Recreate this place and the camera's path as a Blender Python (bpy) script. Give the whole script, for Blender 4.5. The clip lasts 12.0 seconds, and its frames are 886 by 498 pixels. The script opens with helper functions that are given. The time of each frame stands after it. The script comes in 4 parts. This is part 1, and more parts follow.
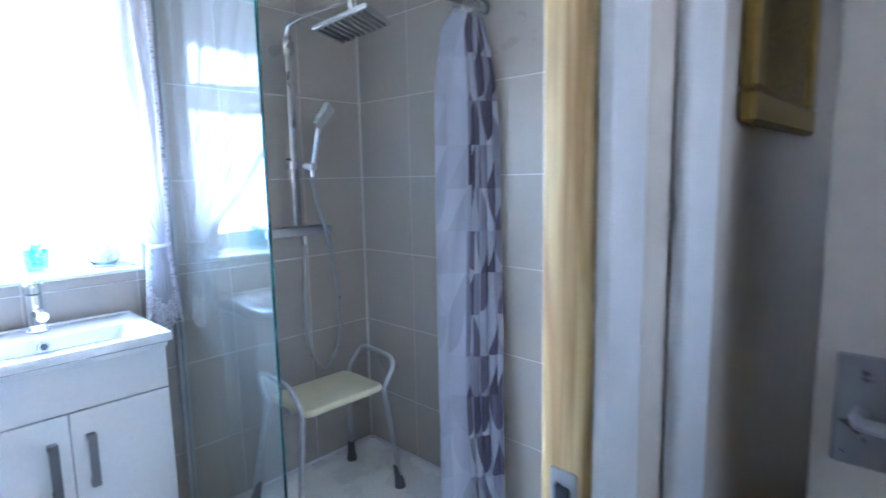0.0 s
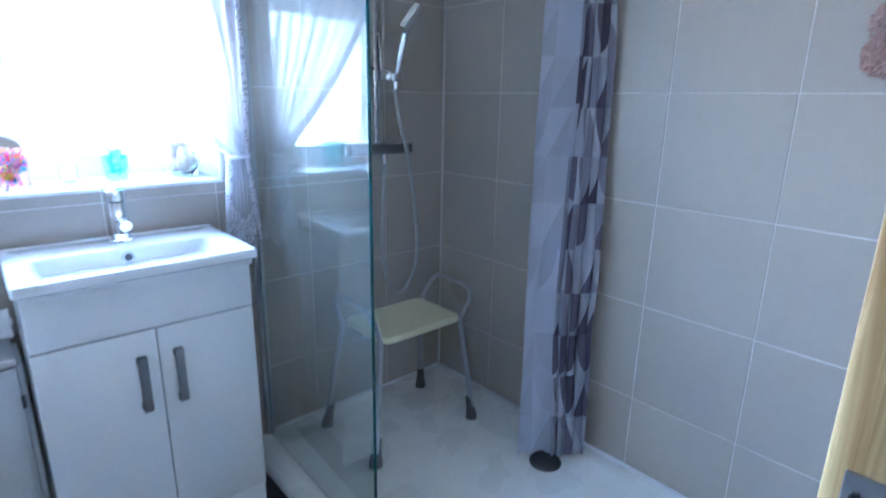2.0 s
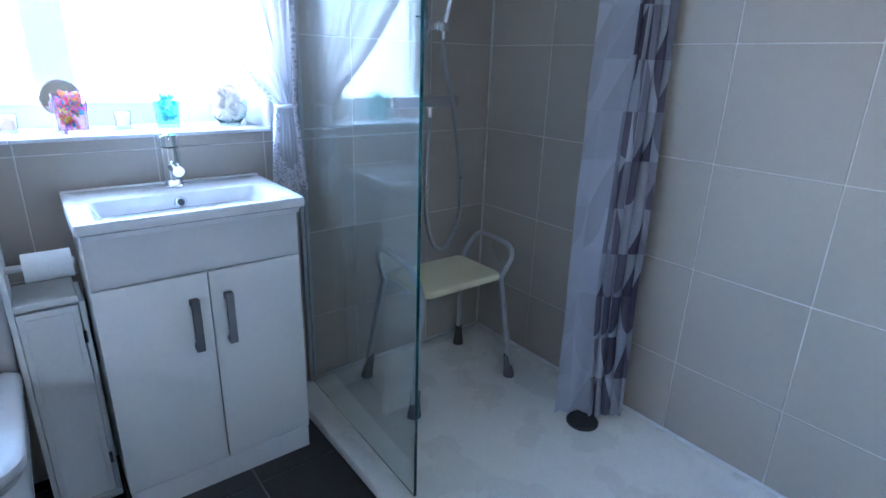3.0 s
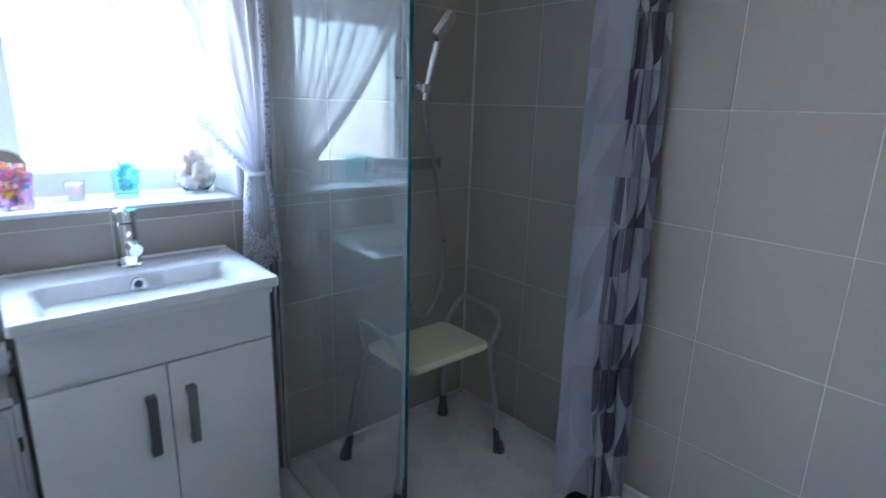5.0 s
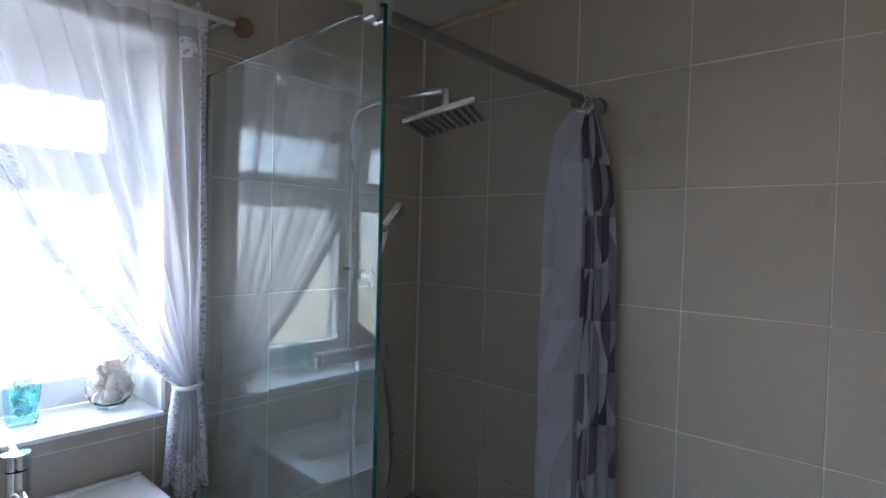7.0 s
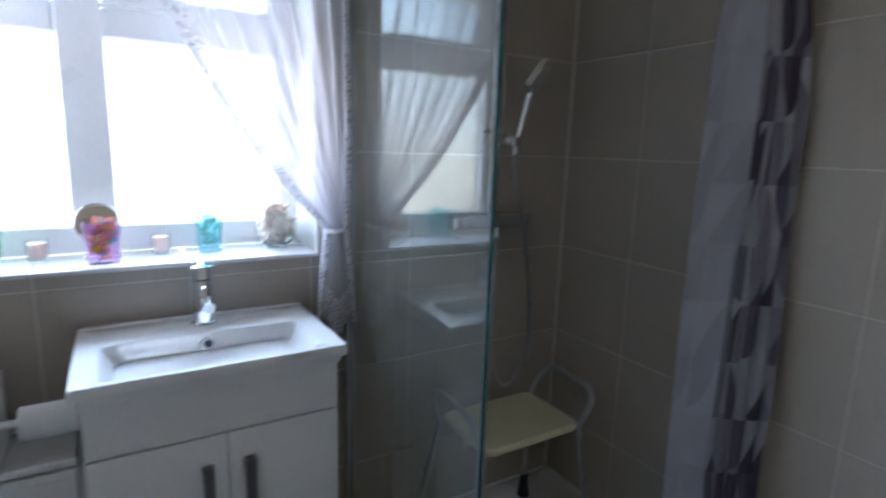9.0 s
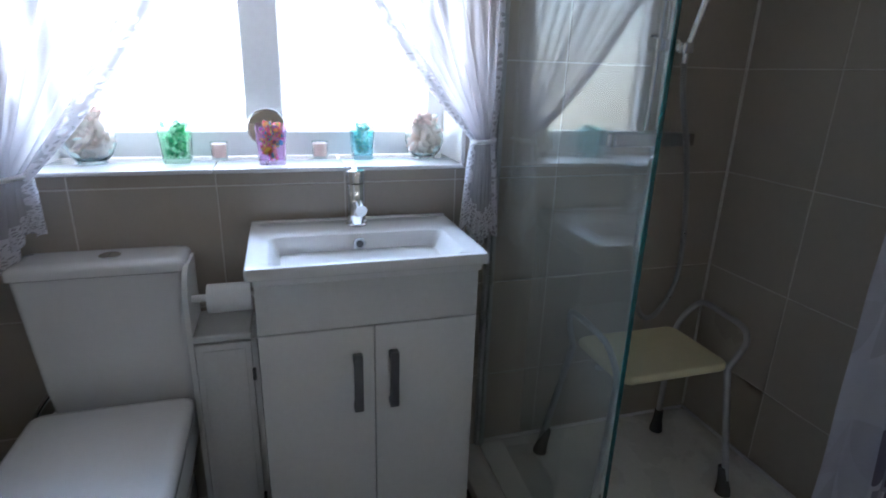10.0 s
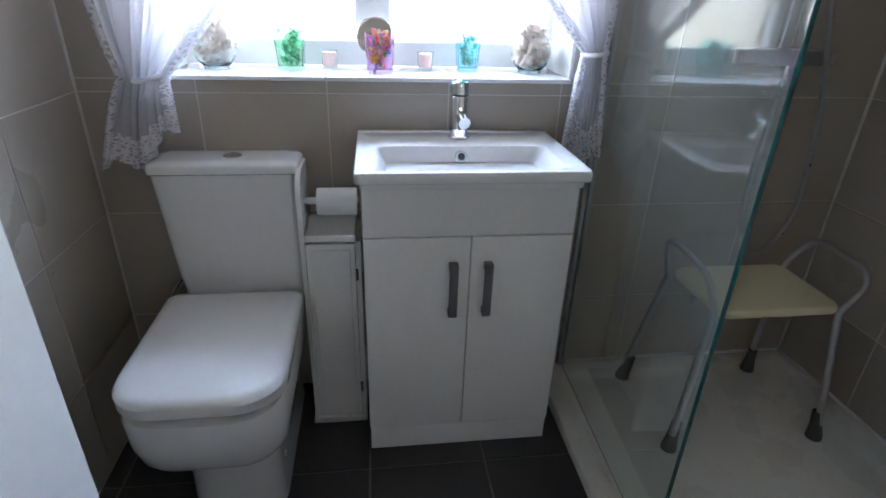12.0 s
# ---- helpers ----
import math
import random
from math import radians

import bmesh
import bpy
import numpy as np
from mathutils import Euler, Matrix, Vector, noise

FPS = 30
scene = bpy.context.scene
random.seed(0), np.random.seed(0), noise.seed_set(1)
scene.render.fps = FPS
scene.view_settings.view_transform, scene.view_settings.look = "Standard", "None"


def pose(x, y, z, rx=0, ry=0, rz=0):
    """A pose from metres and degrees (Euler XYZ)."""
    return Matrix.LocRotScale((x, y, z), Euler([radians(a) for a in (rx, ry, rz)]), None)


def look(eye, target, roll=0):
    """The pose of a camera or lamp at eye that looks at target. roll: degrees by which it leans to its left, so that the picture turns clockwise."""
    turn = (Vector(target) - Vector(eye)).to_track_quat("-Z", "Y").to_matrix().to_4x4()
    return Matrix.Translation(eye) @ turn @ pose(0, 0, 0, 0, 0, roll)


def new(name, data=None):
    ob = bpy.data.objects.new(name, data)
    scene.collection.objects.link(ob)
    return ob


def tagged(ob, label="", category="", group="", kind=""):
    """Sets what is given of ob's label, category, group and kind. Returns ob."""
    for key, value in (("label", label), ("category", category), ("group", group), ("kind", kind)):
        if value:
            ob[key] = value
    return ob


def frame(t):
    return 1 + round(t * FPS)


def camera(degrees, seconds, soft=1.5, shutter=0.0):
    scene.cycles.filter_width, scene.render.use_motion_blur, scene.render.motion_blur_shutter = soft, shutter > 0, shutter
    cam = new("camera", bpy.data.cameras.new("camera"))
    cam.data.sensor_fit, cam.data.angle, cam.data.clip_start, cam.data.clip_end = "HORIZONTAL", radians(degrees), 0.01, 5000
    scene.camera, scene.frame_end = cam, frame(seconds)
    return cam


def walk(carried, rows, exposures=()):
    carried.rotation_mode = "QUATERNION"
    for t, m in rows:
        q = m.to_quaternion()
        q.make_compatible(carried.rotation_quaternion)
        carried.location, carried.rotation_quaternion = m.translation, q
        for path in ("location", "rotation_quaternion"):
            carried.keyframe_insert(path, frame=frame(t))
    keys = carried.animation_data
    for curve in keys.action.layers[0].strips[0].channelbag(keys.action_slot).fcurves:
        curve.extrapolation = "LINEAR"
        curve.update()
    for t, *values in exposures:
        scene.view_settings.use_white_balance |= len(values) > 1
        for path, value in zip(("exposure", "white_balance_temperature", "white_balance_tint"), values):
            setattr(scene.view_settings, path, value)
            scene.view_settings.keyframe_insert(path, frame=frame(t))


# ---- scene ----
cam = camera(78.9, 12.0, soft=1.5, shutter=0.5)
PATH = [
    (0, (-1.551, -1.981, 1.28), (-0.116, -0.614, 1.015), -1.1),
    (0.5, (-1.525, -1.858, 1.320), (-0.204, -0.390, 1.006), 0.2),
    (1, (-1.537, -1.709, 1.306), (-0.198, -0.265, 0.957), 0.9),
    (1.5, (-1.546, -1.716, 1.274), (-0.191, -0.306, 0.858), 0.9),
    (2, (-1.566, -1.756, 1.247), (-0.276, -0.321, 0.721), 1.1),
    (2.5, (-1.592, -1.74, 1.203), (-0.393, -0.286, 0.534), 1.6),
    (4.5, (-1.544, -1.722, 1.26), (-0.402, -0.176, 0.707), 1.5),
    (5, (-1.532, -1.593, 1.271), (-0.257, -0.139, 0.761), 1.7),
    (5.5, (-1.525, -1.482, 1.367), (-0.124, -0.12, 0.937), 1.7),
    (6, (-1.54, -1.442, 1.43), (-0.053, -0.112, 1.291), 0.7),
    (6.5, (-1.545, -1.434, 1.476), (-0.03, -0.13, 1.431), 1.3),
    (8.5, (-1.39, -1.505, 1.369), (-0.087, -0.007, 1.127), 1.8),
    (9, (-1.431, -1.483, 1.304), (-0.405, 0.194, 0.934), 1.8),
    (9.5, (-1.437, -1.461, 1.267), (-0.706, 0.326, 0.746), 1.8),
    (10, (-1.448, -1.461, 1.245), (-0.888, 0.356, 0.624), 1.7),
    (10.5, (-1.452, -1.461, 1.231), (-0.979, 0.346, 0.515), 2.0),
    (11, (-1.463, -1.475, 1.214), (-1.048, 0.308, 0.409), 2.0),
    (11.5, (-1.477, -1.482, 1.208), (-1.145, 0.297, 0.357), 1.9),
    (12, (-1.49, -1.484, 1.216), (-1.243, 0.298, 0.343), 1.9),
]
walk(cam, [(t, look(eye, target, roll)) for t, eye, target, roll in PATH],
     [(0, 3.2, 4800, 13), (1.0, 3.05, 4600, 11), (2.5, 2.57, 4650, 11), (4.5, 1.9, 5050, 10), (5.5, 1.83, 5350, 11), (6.5, 1.47, 5800, 12), (8.5, 1.42, 5800, 13), (9.5, 1.2, 5900, 13), (10.5, 1.17, 5900, 14), (11.5, 1.5, 6100, 14), (12, 1.63, 6100, 14)])

# ---- light ----
world = bpy.data.worlds.new("sky_world")
scene.world = world
world.use_nodes = True
wn = world.node_tree
sky = wn.nodes.new("ShaderNodeTexSky")
sky.sky_type = "NISHITA"
sky.sun_disc = False
sky.sun_elevation = radians(50)
sky.sun_rotation = radians(92)
wn.links.new(sky.outputs[0], wn.nodes["Background"].inputs[0])
wn.nodes["Background"].inputs[1].default_value = 0.12
sun = new("sun", bpy.data.lights.new("sun", "SUN"))
sun.data.energy = 3.0
sun.data.angle = radians(0.5)
sun.data.color = (1.0, 0.95, 0.88)
sun.matrix_world = look((7, -0.3, 8), (0, 0, 0))


# ---- materials ----
def mat(name, color=(0.8, 0.8, 0.8), rough=0.5, metal=0.0, coat=0.0, var=0.06, scale=6.0, bump=0.0, bump_scale=60.0,
        rand=0.0, trans=0.0, ior=1.45, spec=0.5, rough_var=0.1, alpha=1.0, glow_through=0.0):
    m = bpy.data.materials.new(name)
    m.use_nodes = True
    nt = m.node_tree
    b = nt.nodes["Principled BSDF"]
    b.inputs["Roughness"].default_value = rough
    b.inputs["Metallic"].default_value = metal
    b.inputs["Coat Weight"].default_value = coat
    b.inputs["Coat Roughness"].default_value = 0.06
    b.inputs["Transmission Weight"].default_value = trans
    b.inputs["IOR"].default_value = ior
    b.inputs["Specular IOR Level"].default_value = spec
    b.inputs["Alpha"].default_value = alpha
    tc = nt.nodes.new("ShaderNodeNewGeometry")
    n1 = nt.nodes.new("ShaderNodeTexNoise")
    n1.inputs["Scale"].default_value = scale
    n1.inputs["Detail"].default_value = 6
    n2 = nt.nodes.new("ShaderNodeTexNoise")
    n2.inputs["Scale"].default_value = scale * 12
    n2.inputs["Detail"].default_value = 4
    for n in (n1, n2):
        nt.links.new(tc.outputs["Position"], n.inputs["Vector"])
    add = nt.nodes.new("ShaderNodeMath")
    add.operation = "ADD"
    nt.links.new(n1.outputs[0], add.inputs[0])
    nt.links.new(n2.outputs[0], add.inputs[1])
    last = add.outputs[0]
    if rand:
        oi = nt.nodes.new("ShaderNodeObjectInfo")
        mr = nt.nodes.new("ShaderNodeMath")
        mr.operation = "MULTIPLY_ADD"
        mr.inputs[1].default_value = rand
        nt.links.new(oi.outputs["Random"], mr.inputs[0])
        nt.links.new(last, mr.inputs[2])
        last = mr.outputs[0]
    rng = nt.nodes.new("ShaderNodeMapRange")
    rng.inputs[1].default_value = 0.6
    rng.inputs[2].default_value = 1.4 + rand
    rng.inputs[3].default_value = 1 - var
    rng.inputs[4].default_value = 1 + var
    nt.links.new(last, rng.inputs[0])
    mul = nt.nodes.new("ShaderNodeVectorMath")
    mul.operation = "SCALE"
    mul.inputs[0].default_value = color
    nt.links.new(rng.outputs[0], mul.inputs["Scale"])
    nt.links.new(mul.outputs[0], b.inputs["Base Color"])
    rr = nt.nodes.new("ShaderNodeMapRange")
    rr.inputs[1].default_value, rr.inputs[2].default_value = 0.3, 0.7
    rr.inputs[3].default_value, rr.inputs[4].default_value = rough * (1 - rough_var), min(1, rough * (1 + rough_var))
    nt.links.new(n1.outputs[0], rr.inputs[0])
    nt.links.new(rr.outputs[0], b.inputs["Roughness"])
    if bump:
        bn = nt.nodes.new("ShaderNodeTexNoise")
        bn.inputs["Scale"].default_value = bump_scale
        bn.inputs["Detail"].default_value = 5
        nt.links.new(tc.outputs["Position"], bn.inputs["Vector"])
        bp = nt.nodes.new("ShaderNodeBump")
        bp.inputs["Strength"].default_value = bump
        bp.inputs["Distance"].default_value = 0.002
        nt.links.new(bn.outputs[0], bp.inputs["Height"])
        nt.links.new(bp.outputs[0], b.inputs["Normal"])
    if glow_through:
        tl = nt.nodes.new("ShaderNodeBsdfTranslucent")
        nt.links.new(mul.outputs[0], tl.inputs["Color"])
        mx = nt.nodes.new("ShaderNodeMixShader")
        mx.inputs[0].default_value = glow_through
        nt.links.new(b.outputs[0], mx.inputs[1])
        nt.links.new(tl.outputs[0], mx.inputs[2])
        nt.links.new(mx.outputs[0], nt.nodes["Material Output"].inputs["Surface"])
    return m


M_TILE = mat("greige_ceramic_tile", (0.425, 0.38, 0.32), 0.30, var=0.05, scale=3.0, bump=0.12, bump_scale=45, rand=0.5, spec=0.5)
M_GROUT = mat("pale_grout", (0.64, 0.62, 0.575), 0.85, var=0.12, scale=9, bump=0.4, bump_scale=200)
M_FLOOR = mat("charcoal_floor_tile", (0.042, 0.040, 0.039), 0.38, var=0.3, scale=4.0, bump=0.35, bump_scale=35, rand=0.4)
M_FGROUT = mat("grey_floor_grout", (0.16, 0.155, 0.15), 0.9, var=0.15, scale=10, bump=0.4, bump_scale=200)
M_CERAM = mat("white_vitreous_china", (0.80, 0.80, 0.80), 0.09, coat=0.5, var=0.02, scale=4)
M_PAINT = mat("white_gloss_lacquer", (0.84, 0.835, 0.82), 0.24, coat=0.15, var=0.03, scale=5, bump=0.04, bump_scale=30)
M_CABIN = mat("white_painted_board", (0.77, 0.765, 0.745), 0.38, var=0.05, scale=8, bump=0.12, bump_scale=80)
M_CHROME = mat("chrome", (0.82, 0.83, 0.84), 0.06, metal=1.0, var=0.03, scale=20)
M_SATIN = mat("satin_nickel", (0.42, 0.42, 0.42), 0.3, metal=1.0, var=0.06, scale=30)
M_HANDLE = mat("dark_brushed_nickel", (0.24, 0.24, 0.25), 0.32, metal=0.8, var=0.08, scale=30)
M_ALU = mat("brushed_aluminium", (0.50, 0.50, 0.51), 0.34, metal=0.85, var=0.08, scale=25, bump=0.05, bump_scale=120)
M_RUBBER = mat("dark_grey_rubber", (0.10, 0.098, 0.097), 0.65, var=0.25, scale=30, bump=0.2, bump_scale=150)
M_BLACK = mat("black_plastic", (0.012, 0.012, 0.012), 0.35, var=0.2, scale=30)
M_SEAT = mat("ivory_moulded_plastic", (0.74, 0.68, 0.46), 0.4, var=0.05, scale=12, bump=0.25, bump_scale=220)
M_TRAY = mat("white_acrylic_stone", (0.82, 0.81, 0.77), 0.28, var=0.05, scale=5, bump=0.08, bump_scale=60)
M_UPVC = mat("white_upvc", (0.80, 0.81, 0.82), 0.3, var=0.03, scale=6)
M_PLASTER = mat("white_wall_paint", (0.74, 0.73, 0.70), 0.75, var=0.05, scale=4, bump=0.2, bump_scale=90)
M_HALL = mat("cream_hall_paint", (0.62, 0.56, 0.48), 0.7, var=0.06, scale=3, bump=0.25, bump_scale=70)
M_CEIL = mat("cream_ceiling_paint", (0.66, 0.63, 0.55), 0.85, var=0.05, scale=3, bump=0.3, bump_scale=60)
M_CARPET = mat("brown_hall_carpet", (0.16, 0.12, 0.09), 0.95, var=0.3, scale=20, bump=0.8, bump_scale=400)
M_DOOR = mat("white_door_paint", (0.76, 0.76, 0.75), 0.36, var=0.04, scale=3, bump=0.08, bump_scale=40)
M_PAPER = mat("white_tissue", (0.84, 0.84, 0.83), 0.95, var=0.04, scale=30, bump=0.5, bump_scale=250)
M_FINIAL = mat("brown_wooden_finial", (0.20, 0.11, 0.07), 0.5, var=0.3, scale=30)
M_BEAD = mat("yellowed_pine_bead", (0.55, 0.45, 0.28), 0.55, var=0.15, scale=15)
M_RAIL = mat("grey_rail_enamel", (0.13, 0.125, 0.115), 0.32, var=0.05, scale=20)
M_SHELL = mat("pale_seashells", (0.82, 0.68, 0.62), 0.5, glow_through=0.35, var=0.22, scale=35, bump=0.5, bump_scale=200, rand=1.0)
M_RAFFIA = mat("pink_brown_raffia", (0.46, 0.31, 0.26), 0.8, var=0.35, scale=60, bump=0.4, bump_scale=300)
M_MIRROR = mat("mirror_silver", (0.9, 0.9, 0.9), 0.02, metal=1.0, var=0.01)
M_WAX = mat("pale_pink_wax", (0.90, 0.70, 0.66), 0.5, glow_through=0.6, var=0.06, scale=20)
M_TIE = mat("white_cotton_tape", (0.75, 0.75, 0.77), 0.8, var=0.08, scale=60)
M_PICFRAME = mat("gilt_picture_frame", (0.34, 0.23, 0.06), 0.4, metal=0.4, var=0.25, scale=25, bump=0.4, bump_scale=90)
M_LAWN = mat("garden_grass", (0.08, 0.11, 0.04), 0.95, var=0.4, scale=2, bump=0.6, bump_scale=20)


def clear_glass(name, color, rough=0.0, film=0.0, ior=1.45):
    m = bpy.data.materials.new(name)
    m.use_nodes = True
    nt = m.node_tree
    nt.nodes.remove(nt.nodes["Principled BSDF"])
    out = nt.nodes["Material Output"]
    g = nt.nodes.new("ShaderNodeBsdfGlass")
    g.inputs["Color"].default_value = (*color, 1)
    g.inputs["Roughness"].default_value = rough
    g.inputs["IOR"].default_value = ior
    last = g.outputs[0]
    if film:
        d = nt.nodes.new("ShaderNodeBsdfDiffuse")
        d.inputs["Color"].default_value = (0.62, 0.68, 0.68, 1)
        mix = nt.nodes.new("ShaderNodeMixShader")
        geo = nt.nodes.new("ShaderNodeNewGeometry")
        nz = nt.nodes.new("ShaderNodeTexNoise")
        nz.inputs["Scale"].default_value = 5
        nz.inputs["Detail"].default_value = 8
        rg = nt.nodes.new("ShaderNodeMapRange")
        rg.inputs[1].default_value, rg.inputs[2].default_value = 0.3, 0.7
        rg.inputs[3].default_value, rg.inputs[4].default_value = film * 0.6, film * 1.3
        nt.links.new(geo.outputs["Position"], nz.inputs["Vector"])
        nt.links.new(nz.outputs[0], rg.inputs[0])
        nt.links.new(rg.outputs[0], mix.inputs[0])
        nt.links.new(g.outputs[0], mix.inputs[1])
        nt.links.new(d.outputs[0], mix.inputs[2])
        last = mix.outputs[0]
    nt.links.new(last, out.inputs["Surface"])
    return m


M_SCREEN = clear_glass("shower_screen_glass", (0.95, 0.98, 0.975), film=0.020)
M_EDGE = mat("teal_glass_edge", (0.02, 0.20, 0.21), 0.12, var=0.1, scale=30, trans=0.55)
M_GREEN = clear_glass("green_glass", (0.88, 0.98, 0.91))
M_BLUE = clear_glass("turquoise_glass", (0.84, 0.97, 0.985))
M_VIOLET = clear_glass("violet_glass", (0.95, 0.86, 0.98))
M_CLEAR = clear_glass("clear_bottle_glass", (0.93, 0.97, 0.96))


def obscure_glass():
    """Patterned bathroom glazing: glass with flowing ripples, tinted grey to dim the bright view behind."""
    m = clear_glass("rippled_obscure_glass", (0.46, 0.475, 0.475), rough=0.02)
    nt = m.node_tree
    g = [n for n in nt.nodes if n.type == "BSDF_GLASS"][0]
    geo = nt.nodes.new("ShaderNodeNewGeometry")
    mp = nt.nodes.new("ShaderNodeMapping")
    mp.inputs["Scale"].default_value = (60, 60, 24)
    nz = nt.nodes.new("ShaderNodeTexNoise")
    nz.inputs["Scale"].default_value = 1.6
    nz.inputs["Detail"].default_value = 2
    nz.inputs["Distortion"].default_value = 2.5
    bp = nt.nodes.new("ShaderNodeBump")
    bp.inputs["Strength"].default_value = 0.9
    bp.inputs["Distance"].default_value = 0.0035
    nt.links.new(geo.outputs["Position"], mp.inputs[0])
    nt.links.new(mp.outputs[0], nz.inputs["Vector"])
    nt.links.new(nz.outputs[0], bp.inputs["Height"])
    nt.links.new(bp.outputs[0], g.inputs["Normal"])
    return m


M_PANE = obscure_glass()


def gems(name, pairs):
    """Shiny translucent beads, each lump its own colour."""
    m = bpy.data.materials.new(name)
    m.use_nodes = True
    nt = m.node_tree
    b = nt.nodes["Principled BSDF"]
    b.inputs["Roughness"].default_value = 0.12
    b.inputs["Transmission Weight"].default_value = 0.5
    b.inputs["Subsurface Weight"].default_value = 0.0
    geo = nt.nodes.new("ShaderNodeNewGeometry")
    ramp = nt.nodes.new("ShaderNodeValToRGB")
    ramp.color_ramp.interpolation = "CONSTANT"
    while len(ramp.color_ramp.elements) < len(pairs):
        ramp.color_ramp.elements.new(0.5)
    for i, c in enumerate(pairs):
        ramp.color_ramp.elements[i].position = i / len(pairs)
        ramp.color_ramp.elements[i].color = (*c, 1)
    nt.links.new(geo.outputs["Random Per Island"], ramp.inputs[0])
    nt.links.new(ramp.outputs[0], b.inputs["Base Color"])
    tl = nt.nodes.new("ShaderNodeBsdfTranslucent")
    nt.links.new(ramp.outputs[0], tl.inputs["Color"])
    mx = nt.nodes.new("ShaderNodeMixShader")
    mx.inputs[0].default_value = 0.45
    nt.links.new(b.outputs[0], mx.inputs[1])
    nt.links.new(tl.outputs[0], mx.inputs[2])
    nt.links.new(mx.outputs[0], nt.nodes["Material Output"].inputs["Surface"])
    return m


M_GEM_MIX = gems("mixed_glass_beads", [(0.85, 0.12, 0.25), (0.9, 0.35, 0.1), (0.75, 0.8, 0.08), (0.05, 0.5, 0.65), (0.85, 0.2, 0.5), (0.5, 0.75, 0.2), (0.8, 0.5, 0.5)])
M_GEM_GREEN = gems("green_glass_beads", [(0.22, 0.60, 0.38), (0.4, 0.75, 0.5), (0.65, 0.85, 0.7), (0.12, 0.42, 0.28), (0.8, 0.88, 0.8)])
M_GEM_BLUE = gems("sea_blue_beads", [(0.25, 0.58, 0.58), (0.4, 0.7, 0.62), (0.75, 0.86, 0.84), (0.55, 0.6, 0.45), (0.3, 0.6, 0.66)])


def pine():
    m = mat("bare_pine", (0.55, 0.40, 0.17), 0.55, var=0.06, scale=5)
    nt = m.node_tree
    b = nt.nodes["Principled BSDF"]
    geo = nt.nodes.new("ShaderNodeNewGeometry")
    mp = nt.nodes.new("ShaderNodeMapping")
    mp.inputs["Scale"].default_value = (60, 60, 2.5)
    nz = nt.nodes.new("ShaderNodeTexNoise")
    nz.inputs["Scale"].default_value = 1.2
    nz.inputs["Detail"].default_value = 5
    nz.inputs["Distortion"].default_value = 0.8
    ramp = nt.nodes.new("ShaderNodeValToRGB")
    ramp.color_ramp.elements[0].position, ramp.color_ramp.elements[1].position = 0.35, 0.62
    ramp.color_ramp.elements[0].color = (0.36, 0.22, 0.075, 1)
    ramp.color_ramp.elements[1].color = (0.62, 0.47, 0.22, 1)
    nt.links.new(geo.outputs["Position"], mp.inputs[0])
    nt.links.new(mp.outputs[0], nz.inputs["Vector"])
    nt.links.new(nz.outputs[0], ramp.inputs[0])
    nt.links.new(ramp.outputs[0], b.inputs["Base Color"])
    return m


M_PINE = pine()


def node(nt, kind, **inputs):
    n = nt.nodes.new(kind)
    for k, v in inputs.items():
        n.inputs[int(k[1:])].default_value = v
    return n


def math_node(nt, op, a, b=0.0):
    n = nt.nodes.new("ShaderNodeMath")
    n.operation = op
    for i, v in enumerate((a, b)):
        if isinstance(v, (int, float)):
            n.inputs[i].default_value = v
        else:
            nt.links.new(v, n.inputs[i])
    return n.outputs[0]


